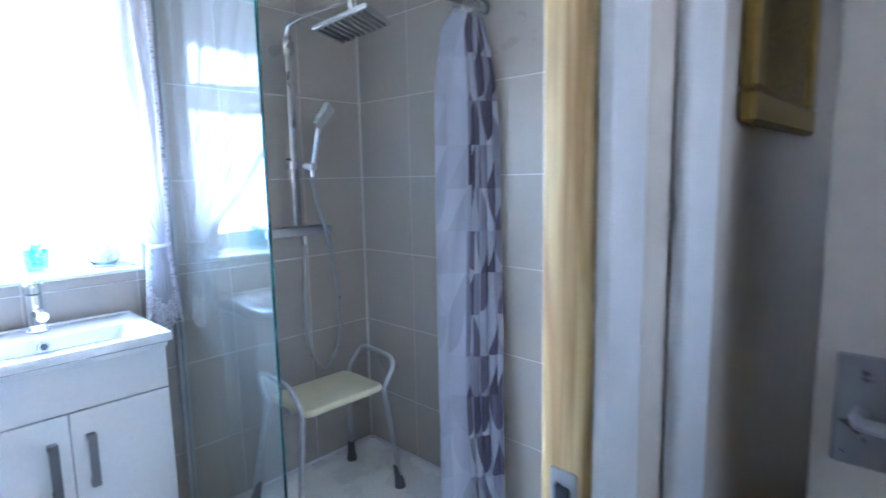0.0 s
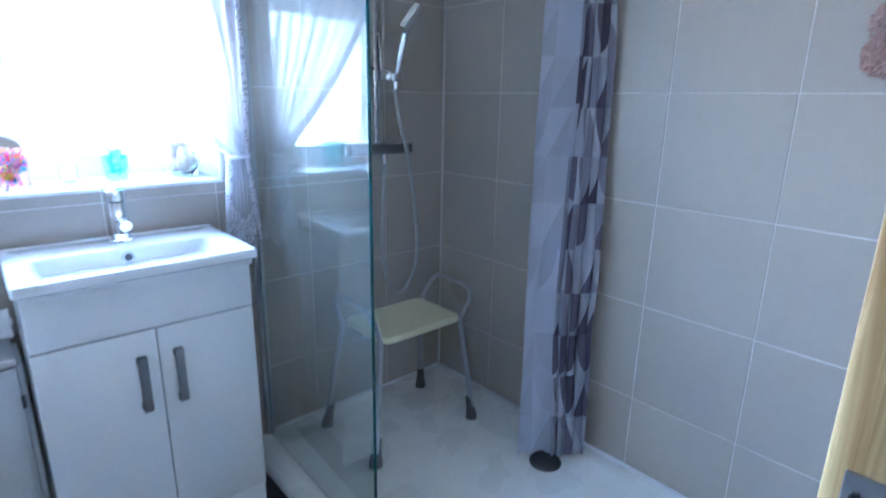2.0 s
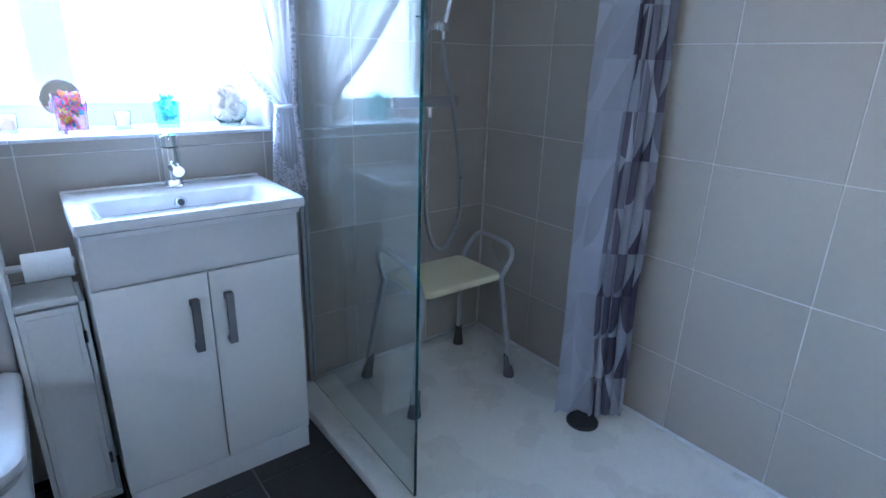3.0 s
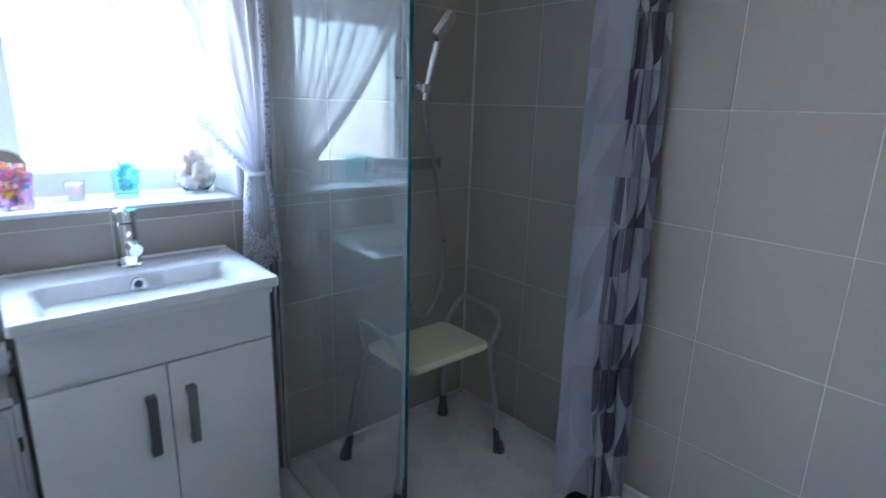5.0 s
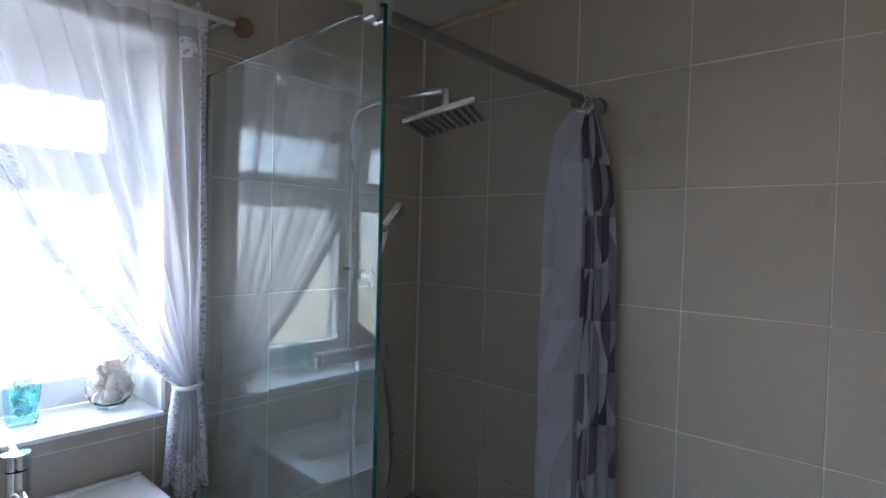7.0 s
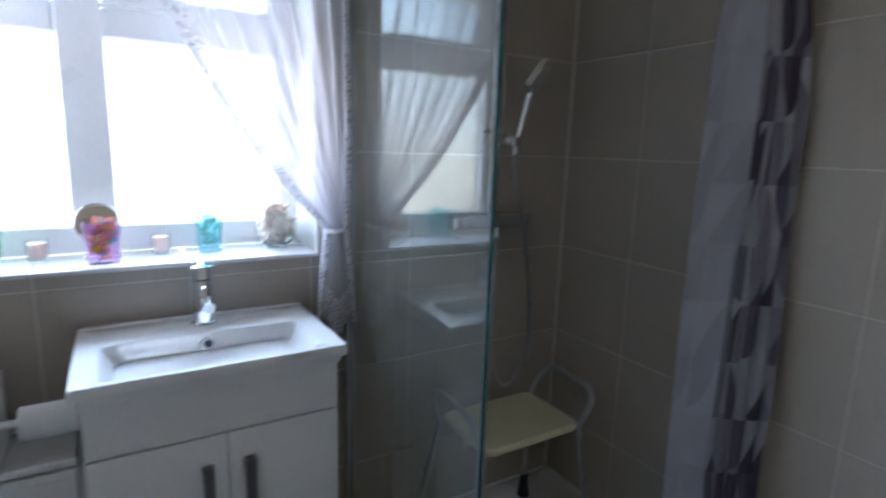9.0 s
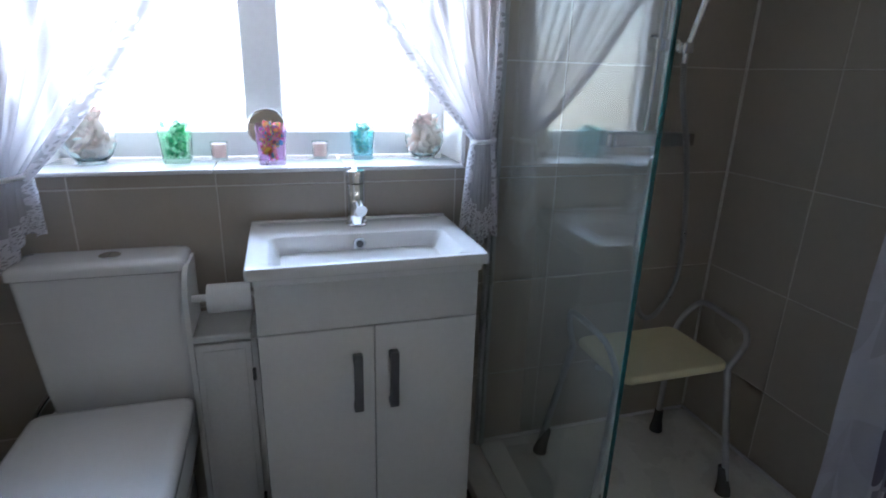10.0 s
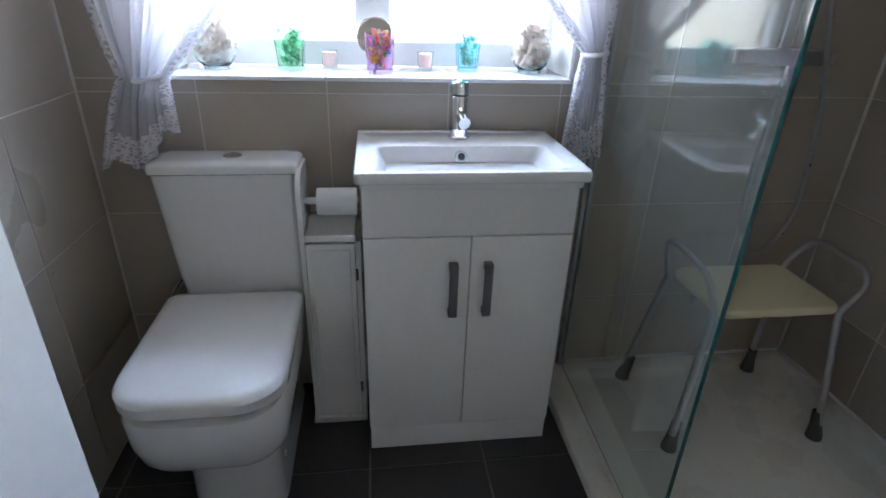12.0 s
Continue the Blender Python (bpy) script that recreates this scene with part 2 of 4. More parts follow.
def lace():
    """Sheer voile with a denser lace border along u = 0 and scattered embroidered motifs; UV in metres of cloth."""
    m = bpy.data.materials.new("sheer_lace_voile")
    m.use_nodes = True
    nt = m.node_tree
    nt.nodes.remove(nt.nodes["Principled BSDF"])
    out = nt.nodes["Material Output"]
    uv = nt.nodes.new("ShaderNodeUVMap")
    uv.uv_map = "cloth"
    sep = nt.nodes.new("ShaderNodeSeparateXYZ")
    nt.links.new(uv.outputs[0], sep.inputs[0])
    u, v = sep.outputs[0], sep.outputs[1]
    wave = math_node(nt, "MULTIPLY", math_node(nt, "ABSOLUTE", math_node(nt, "SINE", math_node(nt, "MULTIPLY", v, 42.0))), 0.022)
    border = math_node(nt, "LESS_THAN", u, math_node(nt, "ADD", wave, 0.055))
    hem = math_node(nt, "GREATER_THAN", v, 1.17)
    hem = math_node(nt, "MAXIMUM", hem, math_node(nt, "GREATER_THAN", u, 0.80))
    header = math_node(nt, "LESS_THAN", v, 0.055)
    band = math_node(nt, "MAXIMUM", border, hem)
    vor = nt.nodes.new("ShaderNodeTexVoronoi")
    vor.feature = "DISTANCE_TO_EDGE"
    vor.inputs["Scale"].default_value = 70
    nt.links.new(uv.outputs[0], vor.inputs["Vector"])
    thread = math_node(nt, "LESS_THAN", vor.outputs["Distance"], 0.17)
    vor2 = nt.nodes.new("ShaderNodeTexVoronoi")
    vor2.inputs["Scale"].default_value = 4.2
    vor2.inputs["Randomness"].default_value = 0.55
    nt.links.new(uv.outputs[0], vor2.inputs["Vector"])
    near = math_node(nt, "LESS_THAN", vor2.outputs["Distance"], 0.12)
    vor3 = nt.nodes.new("ShaderNodeTexVoronoi")
    vor3.feature = "DISTANCE_TO_EDGE"
    vor3.inputs["Scale"].default_value = 60
    nt.links.new(uv.outputs[0], vor3.inputs["Vector"])
    petal = math_node(nt, "MULTIPLY", near, math_node(nt, "LESS_THAN", vor3.outputs["Distance"], 0.2))
    dense = math_node(nt, "MAXIMUM", math_node(nt, "MULTIPLY", band, thread), petal)
    nz = nt.nodes.new("ShaderNodeTexNoise")
    nz.inputs["Scale"].default_value = 350
    nt.links.new(uv.outputs[0], nz.inputs["Vector"])
    weave = math_node(nt, "MULTIPLY", nz.outputs[0], 0.10)
    cover = math_node(nt, "ADD", math_node(nt, "ADD", 0.46, weave), math_node(nt, "ADD", math_node(nt, "MULTIPLY", dense, 0.34), math_node(nt, "MULTIPLY", band, 0.0)))
    cover = math_node(nt, "ADD", cover, math_node(nt, "MULTIPLY", header, 0.2))
    cover = math_node(nt, "MINIMUM", cover, 0.985)
    tr = nt.nodes.new("ShaderNodeBsdfTransparent")
    df = nt.nodes.new("ShaderNodeBsdfDiffuse")
    df.inputs["Color"].default_value = (0.80, 0.79, 0.83, 1)
    tl = nt.nodes.new("ShaderNodeBsdfTranslucent")
    tl.inputs["Color"].default_value = (0.74, 0.74, 0.78, 1)
    cl = nt.nodes.new("ShaderNodeMixShader")
    cl.inputs[0].default_value = 0.17
    nt.links.new(df.outputs[0], cl.inputs[1])
    nt.links.new(tl.outputs[0], cl.inputs[2])
    mx = nt.nodes.new("ShaderNodeMixShader")
    nt.links.new(cover, mx.inputs[0])
    nt.links.new(tr.outputs[0], mx.inputs[1])
    nt.links.new(cl.outputs[0], mx.inputs[2])
    nt.links.new(mx.outputs[0], out.inputs["Surface"])
    return m


M_LACE = lace()


def geo_print():
    """Shower-curtain print: a grid of cells with quarter discs and diagonal halves in greys; UV in metres of cloth."""
    m = bpy.data.materials.new("geometric_printed_polyester")
    m.use_nodes = True
    nt = m.node_tree
    b = nt.nodes["Principled BSDF"]
    b.inputs["Roughness"].default_value = 0.6
    out = nt.nodes["Material Output"]
    uv = nt.nodes.new("ShaderNodeUVMap")
    uv.uv_map = "cloth"
    sc = nt.nodes.new("ShaderNodeVectorMath")
    sc.operation = "MULTIPLY"
    sc.inputs[1].default_value = (1 / 0.10, 1 / 0.15, 1)
    nt.links.new(uv.outputs[0], sc.inputs[0])
    fr = nt.nodes.new("ShaderNodeVectorMath")
    fr.operation = "FRACTION"
    nt.links.new(sc.outputs[0], fr.inputs[0])
    fl = nt.nodes.new("ShaderNodeVectorMath")
    fl.operation = "FLOOR"
    nt.links.new(sc.outputs[0], fl.inputs[0])
    sp = nt.nodes.new("ShaderNodeSeparateXYZ")
    nt.links.new(fr.outputs[0], sp.inputs[0])
    wn1 = nt.nodes.new("ShaderNodeTexWhiteNoise")
    nt.links.new(fl.outputs[0], wn1.inputs["Vector"])
    x, y = sp.outputs[0], sp.outputs[1]
    flip = math_node(nt, "GREATER_THAN", wn1.outputs["Value"], 0.5)
    fx = math_node(nt, "ABSOLUTE", math_node(nt, "SUBTRACT", x, flip))
    diag = math_node(nt, "GREATER_THAN", math_node(nt, "ADD", fx, y), 1.0)
    rad = math_node(nt, "SQRT", math_node(nt, "ADD", math_node(nt, "MULTIPLY", fx, fx), math_node(nt, "MULTIPLY", y, y)))
    disc = math_node(nt, "LESS_THAN", rad, 0.92)
    sp2 = nt.nodes.new("ShaderNodeSeparateXYZ")
    nt.links.new(wn1.outputs["Color"], sp2.inputs[0])
    pick = math_node(nt, "GREATER_THAN", sp2.outputs[1], 0.55)
    mask = nt.nodes.new("ShaderNodeMix")
    nt.links.new(pick, mask.inputs[0])
    nt.links.new(diag, mask.inputs[2])
    nt.links.new(disc, mask.inputs[3])
    ra = nt.nodes.new("ShaderNodeValToRGB")
    ra.color_ramp.interpolation = "CONSTANT"
    ra.color_ramp.elements.new(0.4)
    ra.color_ramp.elements.new(0.7)
    for e, (p, c) in zip(ra.color_ramp.elements, ((0, (0.085, 0.075, 0.115)), (0.35, (0.14, 0.125, 0.175)), (0.6, (0.25, 0.25, 0.31)), (0.8, (0.40, 0.40, 0.46)))):
        e.position, e.color = p, (*c, 1)
    rb = nt.nodes.new("ShaderNodeValToRGB")
    rb.color_ramp.interpolation = "CONSTANT"
    rb.color_ramp.elements.new(0.5)
    for e, (p, c) in zip(rb.color_ramp.elements, ((0, (0.29, 0.29, 0.36)), (0.4, (0.42, 0.43, 0.50)), (0.75, (0.53, 0.54, 0.60)))):
        e.position, e.color = p, (*c, 1)
    nt.links.new(sp2.outputs[0], ra.inputs[0])
    nt.links.new(sp2.outputs[2], rb.inputs[0])
    mx = nt.nodes.new("ShaderNodeMix")
    mx.data_type = "RGBA"
    nt.links.new(mask.outputs[0], mx.inputs[0])
    nt.links.new(rb.outputs[0], mx.inputs[6])
    nt.links.new(ra.outputs[0], mx.inputs[7])
    # the flat leading panel shows the paler reverse of the cloth
    spu = nt.nodes.new("ShaderNodeSeparateXYZ")
    nt.links.new(uv.outputs[0], spu.inputs[0])
    rev = math_node(nt, "LESS_THAN", spu.outputs[0], 0.0)
    pale = nt.nodes.new("ShaderNodeMix")
    pale.data_type = "RGBA"
    pale.inputs[0].default_value = 0.76
    pale.inputs[7].default_value = (0.56, 0.585, 0.68, 1)
    nt.links.new(mx.outputs[2], pale.inputs[6])
    fin = nt.nodes.new("ShaderNodeMix")
    fin.data_type = "RGBA"
    nt.links.new(rev, fin.inputs[0])
    nt.links.new(mx.outputs[2], fin.inputs[6])
    nt.links.new(pale.outputs[2], fin.inputs[7])
    nt.links.new(fin.outputs[2], b.inputs["Base Color"])
    tl = nt.nodes.new("ShaderNodeBsdfTranslucent")
    nt.links.new(fin.outputs[2], tl.inputs["Color"])
    ms = nt.nodes.new("ShaderNodeMixShader")
    ms.inputs[0].default_value = 0.3
    nt.links.new(b.outputs[0], ms.inputs[1])
    nt.links.new(tl.outputs[0], ms.inputs[2])
    nt.links.new(ms.outputs[0], out.inputs["Surface"])
    return m


M_PRINT = geo_print()


def outdoor():
    """Bright hazy garden distance, glowing to stand in for daylight: pale sky above dry hedge and grass."""
    m = bpy.data.materials.new("glowing_outdoor_distance")
    m.use_nodes = True
    nt = m.node_tree
    nt.nodes.remove(nt.nodes["Principled BSDF"])
    out = nt.nodes["Material Output"]
    geo = nt.nodes.new("ShaderNodeNewGeometry")
    sp = nt.nodes.new("ShaderNodeSeparateXYZ")
    nt.links.new(geo.outputs["Position"], sp.inputs[0])
    nz = nt.nodes.new("ShaderNodeTexNoise")
    nz.inputs["Scale"].default_value = 2.6
    nz.inputs["Detail"].default_value = 8
    nt.links.new(geo.outputs["Position"], nz.inputs["Vector"])
    nf = nt.nodes.new("ShaderNodeTexNoise")
    nf.inputs["Scale"].default_value = 11
    nf.inputs["Detail"].default_value = 6
    nt.links.new(geo.outputs["Position"], nf.inputs["Vector"])
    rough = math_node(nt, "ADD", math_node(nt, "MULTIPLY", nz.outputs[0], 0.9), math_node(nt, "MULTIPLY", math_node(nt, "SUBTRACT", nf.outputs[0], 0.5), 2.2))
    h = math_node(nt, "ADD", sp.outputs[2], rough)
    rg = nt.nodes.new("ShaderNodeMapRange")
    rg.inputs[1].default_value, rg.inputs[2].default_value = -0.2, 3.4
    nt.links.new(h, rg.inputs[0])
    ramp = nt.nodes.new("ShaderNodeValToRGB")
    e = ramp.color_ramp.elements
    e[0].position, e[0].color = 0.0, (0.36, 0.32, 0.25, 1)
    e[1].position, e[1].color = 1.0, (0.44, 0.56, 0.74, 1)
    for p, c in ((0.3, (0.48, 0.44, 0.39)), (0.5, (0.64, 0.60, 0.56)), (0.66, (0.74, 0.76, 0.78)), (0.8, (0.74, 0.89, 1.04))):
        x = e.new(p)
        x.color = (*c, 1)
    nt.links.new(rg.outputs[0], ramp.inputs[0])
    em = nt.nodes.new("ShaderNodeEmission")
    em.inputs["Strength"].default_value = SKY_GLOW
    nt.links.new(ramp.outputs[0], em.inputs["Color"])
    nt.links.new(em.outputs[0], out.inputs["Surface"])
    return m


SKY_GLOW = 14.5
M_OUT = outdoor()


# ---- mesh helpers ----
def add_box(bm, x0, x1, y0, y1, z0, z1, bevel=0.0, seg=1):
    r = bmesh.ops.create_cube(bm, size=1)
    vs = r["verts"]
    for v in vs:
        v.co = Vector(((x0 + x1) / 2 + v.co.x * (x1 - x0), (y0 + y1) / 2 + v.co.y * (y1 - y0), (z0 + z1) / 2 + v.co.z * (z1 - z0)))
    if bevel:
        es = list({e for v in vs for e in v.link_edges})
        bmesh.ops.bevel(bm, geom=es, offset=bevel, segments=seg, affect="EDGES", profile=0.5)
    return bm


def box(*a, **k):
    return add_box(bmesh.new(), *a, **k)


def add_tube(bm, pts, radius, sides=12, caps=True):
    pts = [Vector(p) for p in pts]
    rings = []
    up = None
    for i, p in enumerate(pts):
        d = (pts[min(i + 1, len(pts) - 1)] - pts[max(i - 1, 0)]).normalized()
        if up is None:
            up = d.orthogonal().normalized()
        up = (up - d * up.dot(d)).normalized()
        side = d.cross(up)
        r = radius[i] if isinstance(radius, (list, tuple)) else radius
        rings.append([bm.verts.new(p + r * (math.cos(a) * up + math.sin(a) * side)) for a in [2 * math.pi * k / sides for k in range(sides)]])
    for a, b in zip(rings, rings[1:]):
        for k in range(sides):
            bm.faces.new((a[k], a[(k + 1) % sides], b[(k + 1) % sides], b[k]))
    if caps:
        bm.faces.new(rings[0][::-1])
        bm.faces.new(rings[-1])
    return bm


def tube(pts, radius, sides=12):
    return add_tube(bmesh.new(), pts, radius, sides)


def smooth_path(ctrl, n=8):
    """Catmull-Rom points through the controls."""
    c = [Vector(p) for p in ctrl]
    c = [c[0] * 2 - c[1]] + c + [c[-1] * 2 - c[-2]]
    out = []
    for i in range(1, len(c) - 2):
        for k in range(n):
            t = k / n
            a, b, d, e = c[i - 1], c[i], c[i + 1], c[i + 2]
            out.append(0.5 * (2 * b + (d - a) * t + (2 * a - 5 * b + 4 * d - e) * t * t + (3 * b - a - 3 * d + e) * t ** 3))
    return out + [c[-2]]


def lathe(profile, x, y, z, sides=28):
    """A turned shape from (radius, height) pairs round the upright axis at (x, y), from z."""
    bm = bmesh.new()
    rings = [[bm.verts.new((x + max(r, 1e-4) * math.cos(2 * math.pi * k / sides), y + max(r, 1e-4) * math.sin(2 * math.pi * k / sides), z + h)) for k in range(sides)] for r, h in profile]
    for a, b in zip(rings, rings[1:]):
        for k in range(sides):
            bm.faces.new((a[k], a[(k + 1) % sides], b[(k + 1) % sides], b[k]))
    bm.faces.new(rings[0][::-1])
    bm.faces.new(rings[-1])
    return bm


def loft(sections):
    """Skin closed sections, each a list of points of one length."""
    bm = bmesh.new()
    rings = [[bm.verts.new(p) for p in s] for s in sections]
    n = len(rings[0])
    for a, b in zip(rings, rings[1:]):
        for k in range(n):
            bm.faces.new((a[k], a[(k + 1) % n], b[(k + 1) % n], b[k]))
    bm.faces.new(rings[0][::-1])
    bm.faces.new(rings[-1])
    bmesh.ops.recalc_face_normals(bm, faces=bm.faces)
    return bm


def rounded(x0, x1, y0, y1, z, r, n=6, front=None):
    """A rounded rectangle at height z; front: the corner radius on the side of y0."""
    pts = []
    rf = r if front is None else front
    for cx, cy, rr, a0 in ((x1 - r, y1 - r, r, 0), (x0 + r, y1 - r, r, 90), (x0 + rf, y0 + rf, rf, 180), (x1 - rf, y0 + rf, rf, 270)):
        for k in range(n + 1):
            a = radians(a0 + 90 * k / n)
            pts.append((cx + rr * math.cos(a), cy + rr * math.sin(a), z))
    return pts


def mesh_of(name, bm, material, smooth=True):
    bmesh.ops.recalc_face_normals(bm, faces=bm.faces)
    me = bpy.data.meshes.new(name)
    bm.to_mesh(me)
    bm.free()
    me.materials.append(material)
    if smooth:
        me.polygons.foreach_set("use_smooth", [True] * len(me.polygons))
        me.set_sharp_from_angle(angle=radians(35))
    return me


def part(name, bm, material, parent, label=""):
    ob = new(name, mesh_of(name, bm, material))
    ob.parent = parent
    if label:
        ob["label"] = label
    return ob


def thing(name, label, category, group="", kind=""):
    return tagged(new(name), label, category, group, kind)


def solid(name, bm, material, label, category, kind=""):
    return tagged(new(name, mesh_of(name, bm, material)), label, category, "", kind)


def structure(name, bm, material, label="", category=""):
    return tagged(new(name, mesh_of(name, bm, material)), label, category, "", "structure")


# ---- plan ----
XL, XR = -2.225, 0.0          # tiled side walls
YW, YD, YH = 0.0, -1.675, -1.735   # window wall, door wall inside and hall faces
ZC = 2.257                    # ceiling
WX0, WX1, WZ0, WZ1, WY = -2.010, -0.947, 1.000, 1.955, 0.20   # window opening and its depth
DX0, DX1, DZ = -1.892, -1.102, 2.0   # doorway
PITCH = 0.33
ZROWS = [0.0, 0.295, 0.625, 0.955, 1.284, 1.614, 1.943, ZC]
GLASS_X, GLASS_FX, GLASS_Y, GLASS_Z = -0.850, -0.872, -0.731, 1.874   # screen at the wall, its free edge, its top

# ---- structure ----
structure("floor", box(XL - 0.3, XR + 1.2, YH, 0.35, -0.12, -0.004), M_FGROUT, "dark tiled bathroom floor", "floor")
structure("floor_hall", box(XL - 1.2, 1.2, -3.5, YH, -0.12, -0.003), M_CARPET, "brown carpeted hall floor", "floor")
structure("ceiling", box(XL - 1.2, 1.2, -3.5, 0.35, ZC + 0.006, ZC + 0.12), M_CEIL, "cream painted ceiling", "ceiling")
G = 0.0015
wb = bmesh.new()
add_box(wb, XL - 0.3, WX0, YW + G, 0.33, -0.1, ZC + 0.006)
add_box(wb, WX1, XR + 0.3, YW + G, 0.33, -0.1, ZC + 0.006)
add_box(wb, WX0, WX1, YW + G, 0.33, -0.1, WZ0 - 0.012)
add_box(wb, WX0, WX1, YW + G, 0.33, WZ1, ZC + 0.006)
wall_window = structure("wall_window", wb, M_GROUT, "greige tiled wall with a wide window", "wall")
wall_right = structure("wall_right", box(XR + G, XR + 0.12, YD - 0.013, YW, -0.1, ZC + 0.006), M_GROUT, "greige tiled shower wall with pale grout", "wall")
wall_left = structure("wall_left", box(XL - 0.12, XL - G, YD, YW, -0.1, ZC + 0.006), M_GROUT, "greige tiled wall beside the toilet", "wall")
wd = bmesh.new()
add_box(wd, XL - 1.2, DX0 - 0.03, YH, YD, -0.1, ZC + 0.006)
add_box(wd, DX1 + 0.031, 0.55, YH, YD - 0.013, -0.1, ZC + 0.006)
add_box(wd, DX0 - 0.03, DX1 + 0.03, YH, YD, DZ + 0.03, ZC + 0.006)
structure("wall_door", wd, M_HALL, "cream painted partition with a doorway", "wall")

structure("wall_hall_end", box(0.43, 0.55, -3.4, YH, -0.1, ZC + 0.006), M_HALL, "cream painted hall end wall", "wall")
# unseen back wall; its slot is added to let fill light into hall and doorway
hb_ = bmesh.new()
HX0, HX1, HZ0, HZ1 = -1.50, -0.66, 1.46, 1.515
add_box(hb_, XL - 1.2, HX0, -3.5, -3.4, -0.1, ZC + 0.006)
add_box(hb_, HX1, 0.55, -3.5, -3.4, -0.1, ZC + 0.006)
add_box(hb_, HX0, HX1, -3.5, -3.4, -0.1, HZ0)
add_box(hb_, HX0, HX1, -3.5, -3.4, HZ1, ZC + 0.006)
structure("wall_hall_back", hb_, M_HALL, "unseen cream hall wall with an added fill light slot", "wall")
structure("wall_hall_side", box(XL - 1.3, XL - 1.2, -3.5, YD, -0.1, ZC + 0.006), M_HALL, "cream painted hall wall", "wall")
structure("wall_hall_stub", box(-0.705, -0.635, -2.71, -2.64, -0.1, ZC + 0.006), M_DOOR, "white painted hall door post", "wall")

# bead between tiles and ceiling
for nm, bb in (("trim", box(XL, XR, YW - 0.014, YW - 0.001, ZC - 0.016, ZC + 0.004, bevel=0.004)),
               ("trim", box(XR - 0.014, XR - 0.001, YD, YW - 0.0145, ZC - 0.016, ZC + 0.004, bevel=0.004)),
               ("trim", box(XL + 0.001, XL + 0.014, YD, YW - 0.0145, ZC - 0.016, ZC + 0.004, bevel=0.004))):
    structure(nm, bb, M_BEAD, "yellowed bead along the ceiling", "trim")
structure("trim", tube([(XR - 0.003, YW - 0.003, 0.05), (XR - 0.003, YW - 0.003, ZC - 0.02)], 0.005, 8), M_GROUT, "white sealant in the shower corner", "trim")
structure("trim", tube([(XL + 0.002, YW - 0.002, 0.0), (XL + 0.002, YW - 0.002, ZC - 0.02)], 0.004, 8), M_GROUT, "white sealant in the corner", "trim")

structure("trim", box(XR - 0.006, XR - 0.0005, -1.60, YW - 0.003, 0.030, 0.044, bevel=0.002), M_CERAM, "white sealant along the tray", "trim")
structure("trim", box(GLASS_X, XR - 0.007, YW - 0.006, YW - 0.0005, 0.030, 0.044, bevel=0.002), M_CERAM, "white sealant along the tray", "trim")

# window reveal lining, sill of white tiles
rv = bmesh.new()
add_box(rv, WX0 - 0.006, WX0 + 0.006, YW - 0.004, WY + 0.02, WZ0, WZ1, bevel=0.002)
add_box(rv, WX1 - 0.006, WX1 + 0.006, YW - 0.004, WY + 0.02, WZ0, WZ1, bevel=0.002)
add_box(rv, WX0 + 0.0065, WX1 - 0.0065, YW - 0.004, WY + 0.02, WZ1 - 0.006, WZ1 + 0.006, bevel=0.002)
structure("trim", rv, M_PLASTER, "white painted window reveal", "reveal")
sill = tagged(new("window_sill"), "white glossy tiled window sill", "window sill", "", "structure")
for sx0, sx1 in ((WX0, -1.612), (-1.610, -1.282), (-1.280, WX1)):
    part("tile", box(sx0, sx1, YW - 0.014, WY, WZ0 - 0.012, WZ0, bevel=0.003, seg=2), M_CERAM, sill)

# window: frame, mullion, transom, panes
win = tagged(new("window_1"), "white plastic window with four rippled obscure panes", "window", "", "structure")
FY0, FY1 = WY - 0.002, WY + 0.062
MX0, MX1 = -1.532, -1.430
fb = bmesh.new()
add_box(fb, WX0 - 0.01, -1.972, FY0, FY1, WZ0, WZ1, bevel=0.004)
add_box(fb, -1.002, WX1 + 0.01, FY0, FY1, WZ0, WZ1, bevel=0.004)
add_box(fb, -1.972, -1.002, FY0, FY1, WZ0, 1.072, bevel=0.004)
add_box(fb, -1.972, -1.002, FY0, FY1, 1.80, 1.872, bevel=0.004)
add_box(fb, -1.972, -1.002, FY0 + 0.004, FY1, 1.873, WZ1, bevel=0.004)
part("window_frame", fb, M_UPVC, win)
part("mullion", box(MX0, MX1, FY0 + 0.001, FY1, 1.072, 1.80, bevel=0.004), M_UPVC, win)
for tx0, tx1 in ((-1.972, MX0), (MX1, -1.002)):
    part("transom", box(tx0, tx1, FY0 + 0.002, FY1, 1.553, 1.628, bevel=0.006), M_UPVC, win)
    part("bead", box(tx0, tx1, FY0 - 0.008, FY0 + 0.002, 1.622, 1.634, bevel=0.002), M_UPVC, win)
    sb = bmesh.new()
    add_box(sb, tx0 + 0.001, tx1 - 0.001, FY0 - 0.010, FY1 - 0.002, 1.6345, 1.664, bevel=0.005)
    add_box(sb, tx0 + 0.001, tx0 + 0.026, FY0 - 0.010, FY1 - 0.002, 1.6645, 1.799, bevel=0.005)
    add_box(sb, tx1 - 0.026, tx1 - 0.001, FY0 - 0.010, FY1 - 0.002, 1.6645, 1.799, bevel=0.005)
    part("sash", sb, M_UPVC, win)
    for pz0, pz1 in ((1.064, 1.56), (1.655, 1.805)):
        pn = part("pane", box(tx0 - 0.008, tx1 + 0.008, FY1 - 0.03, FY1 - 0.024, pz0, pz1), M_PANE, win)
        pn.visible_shadow = False
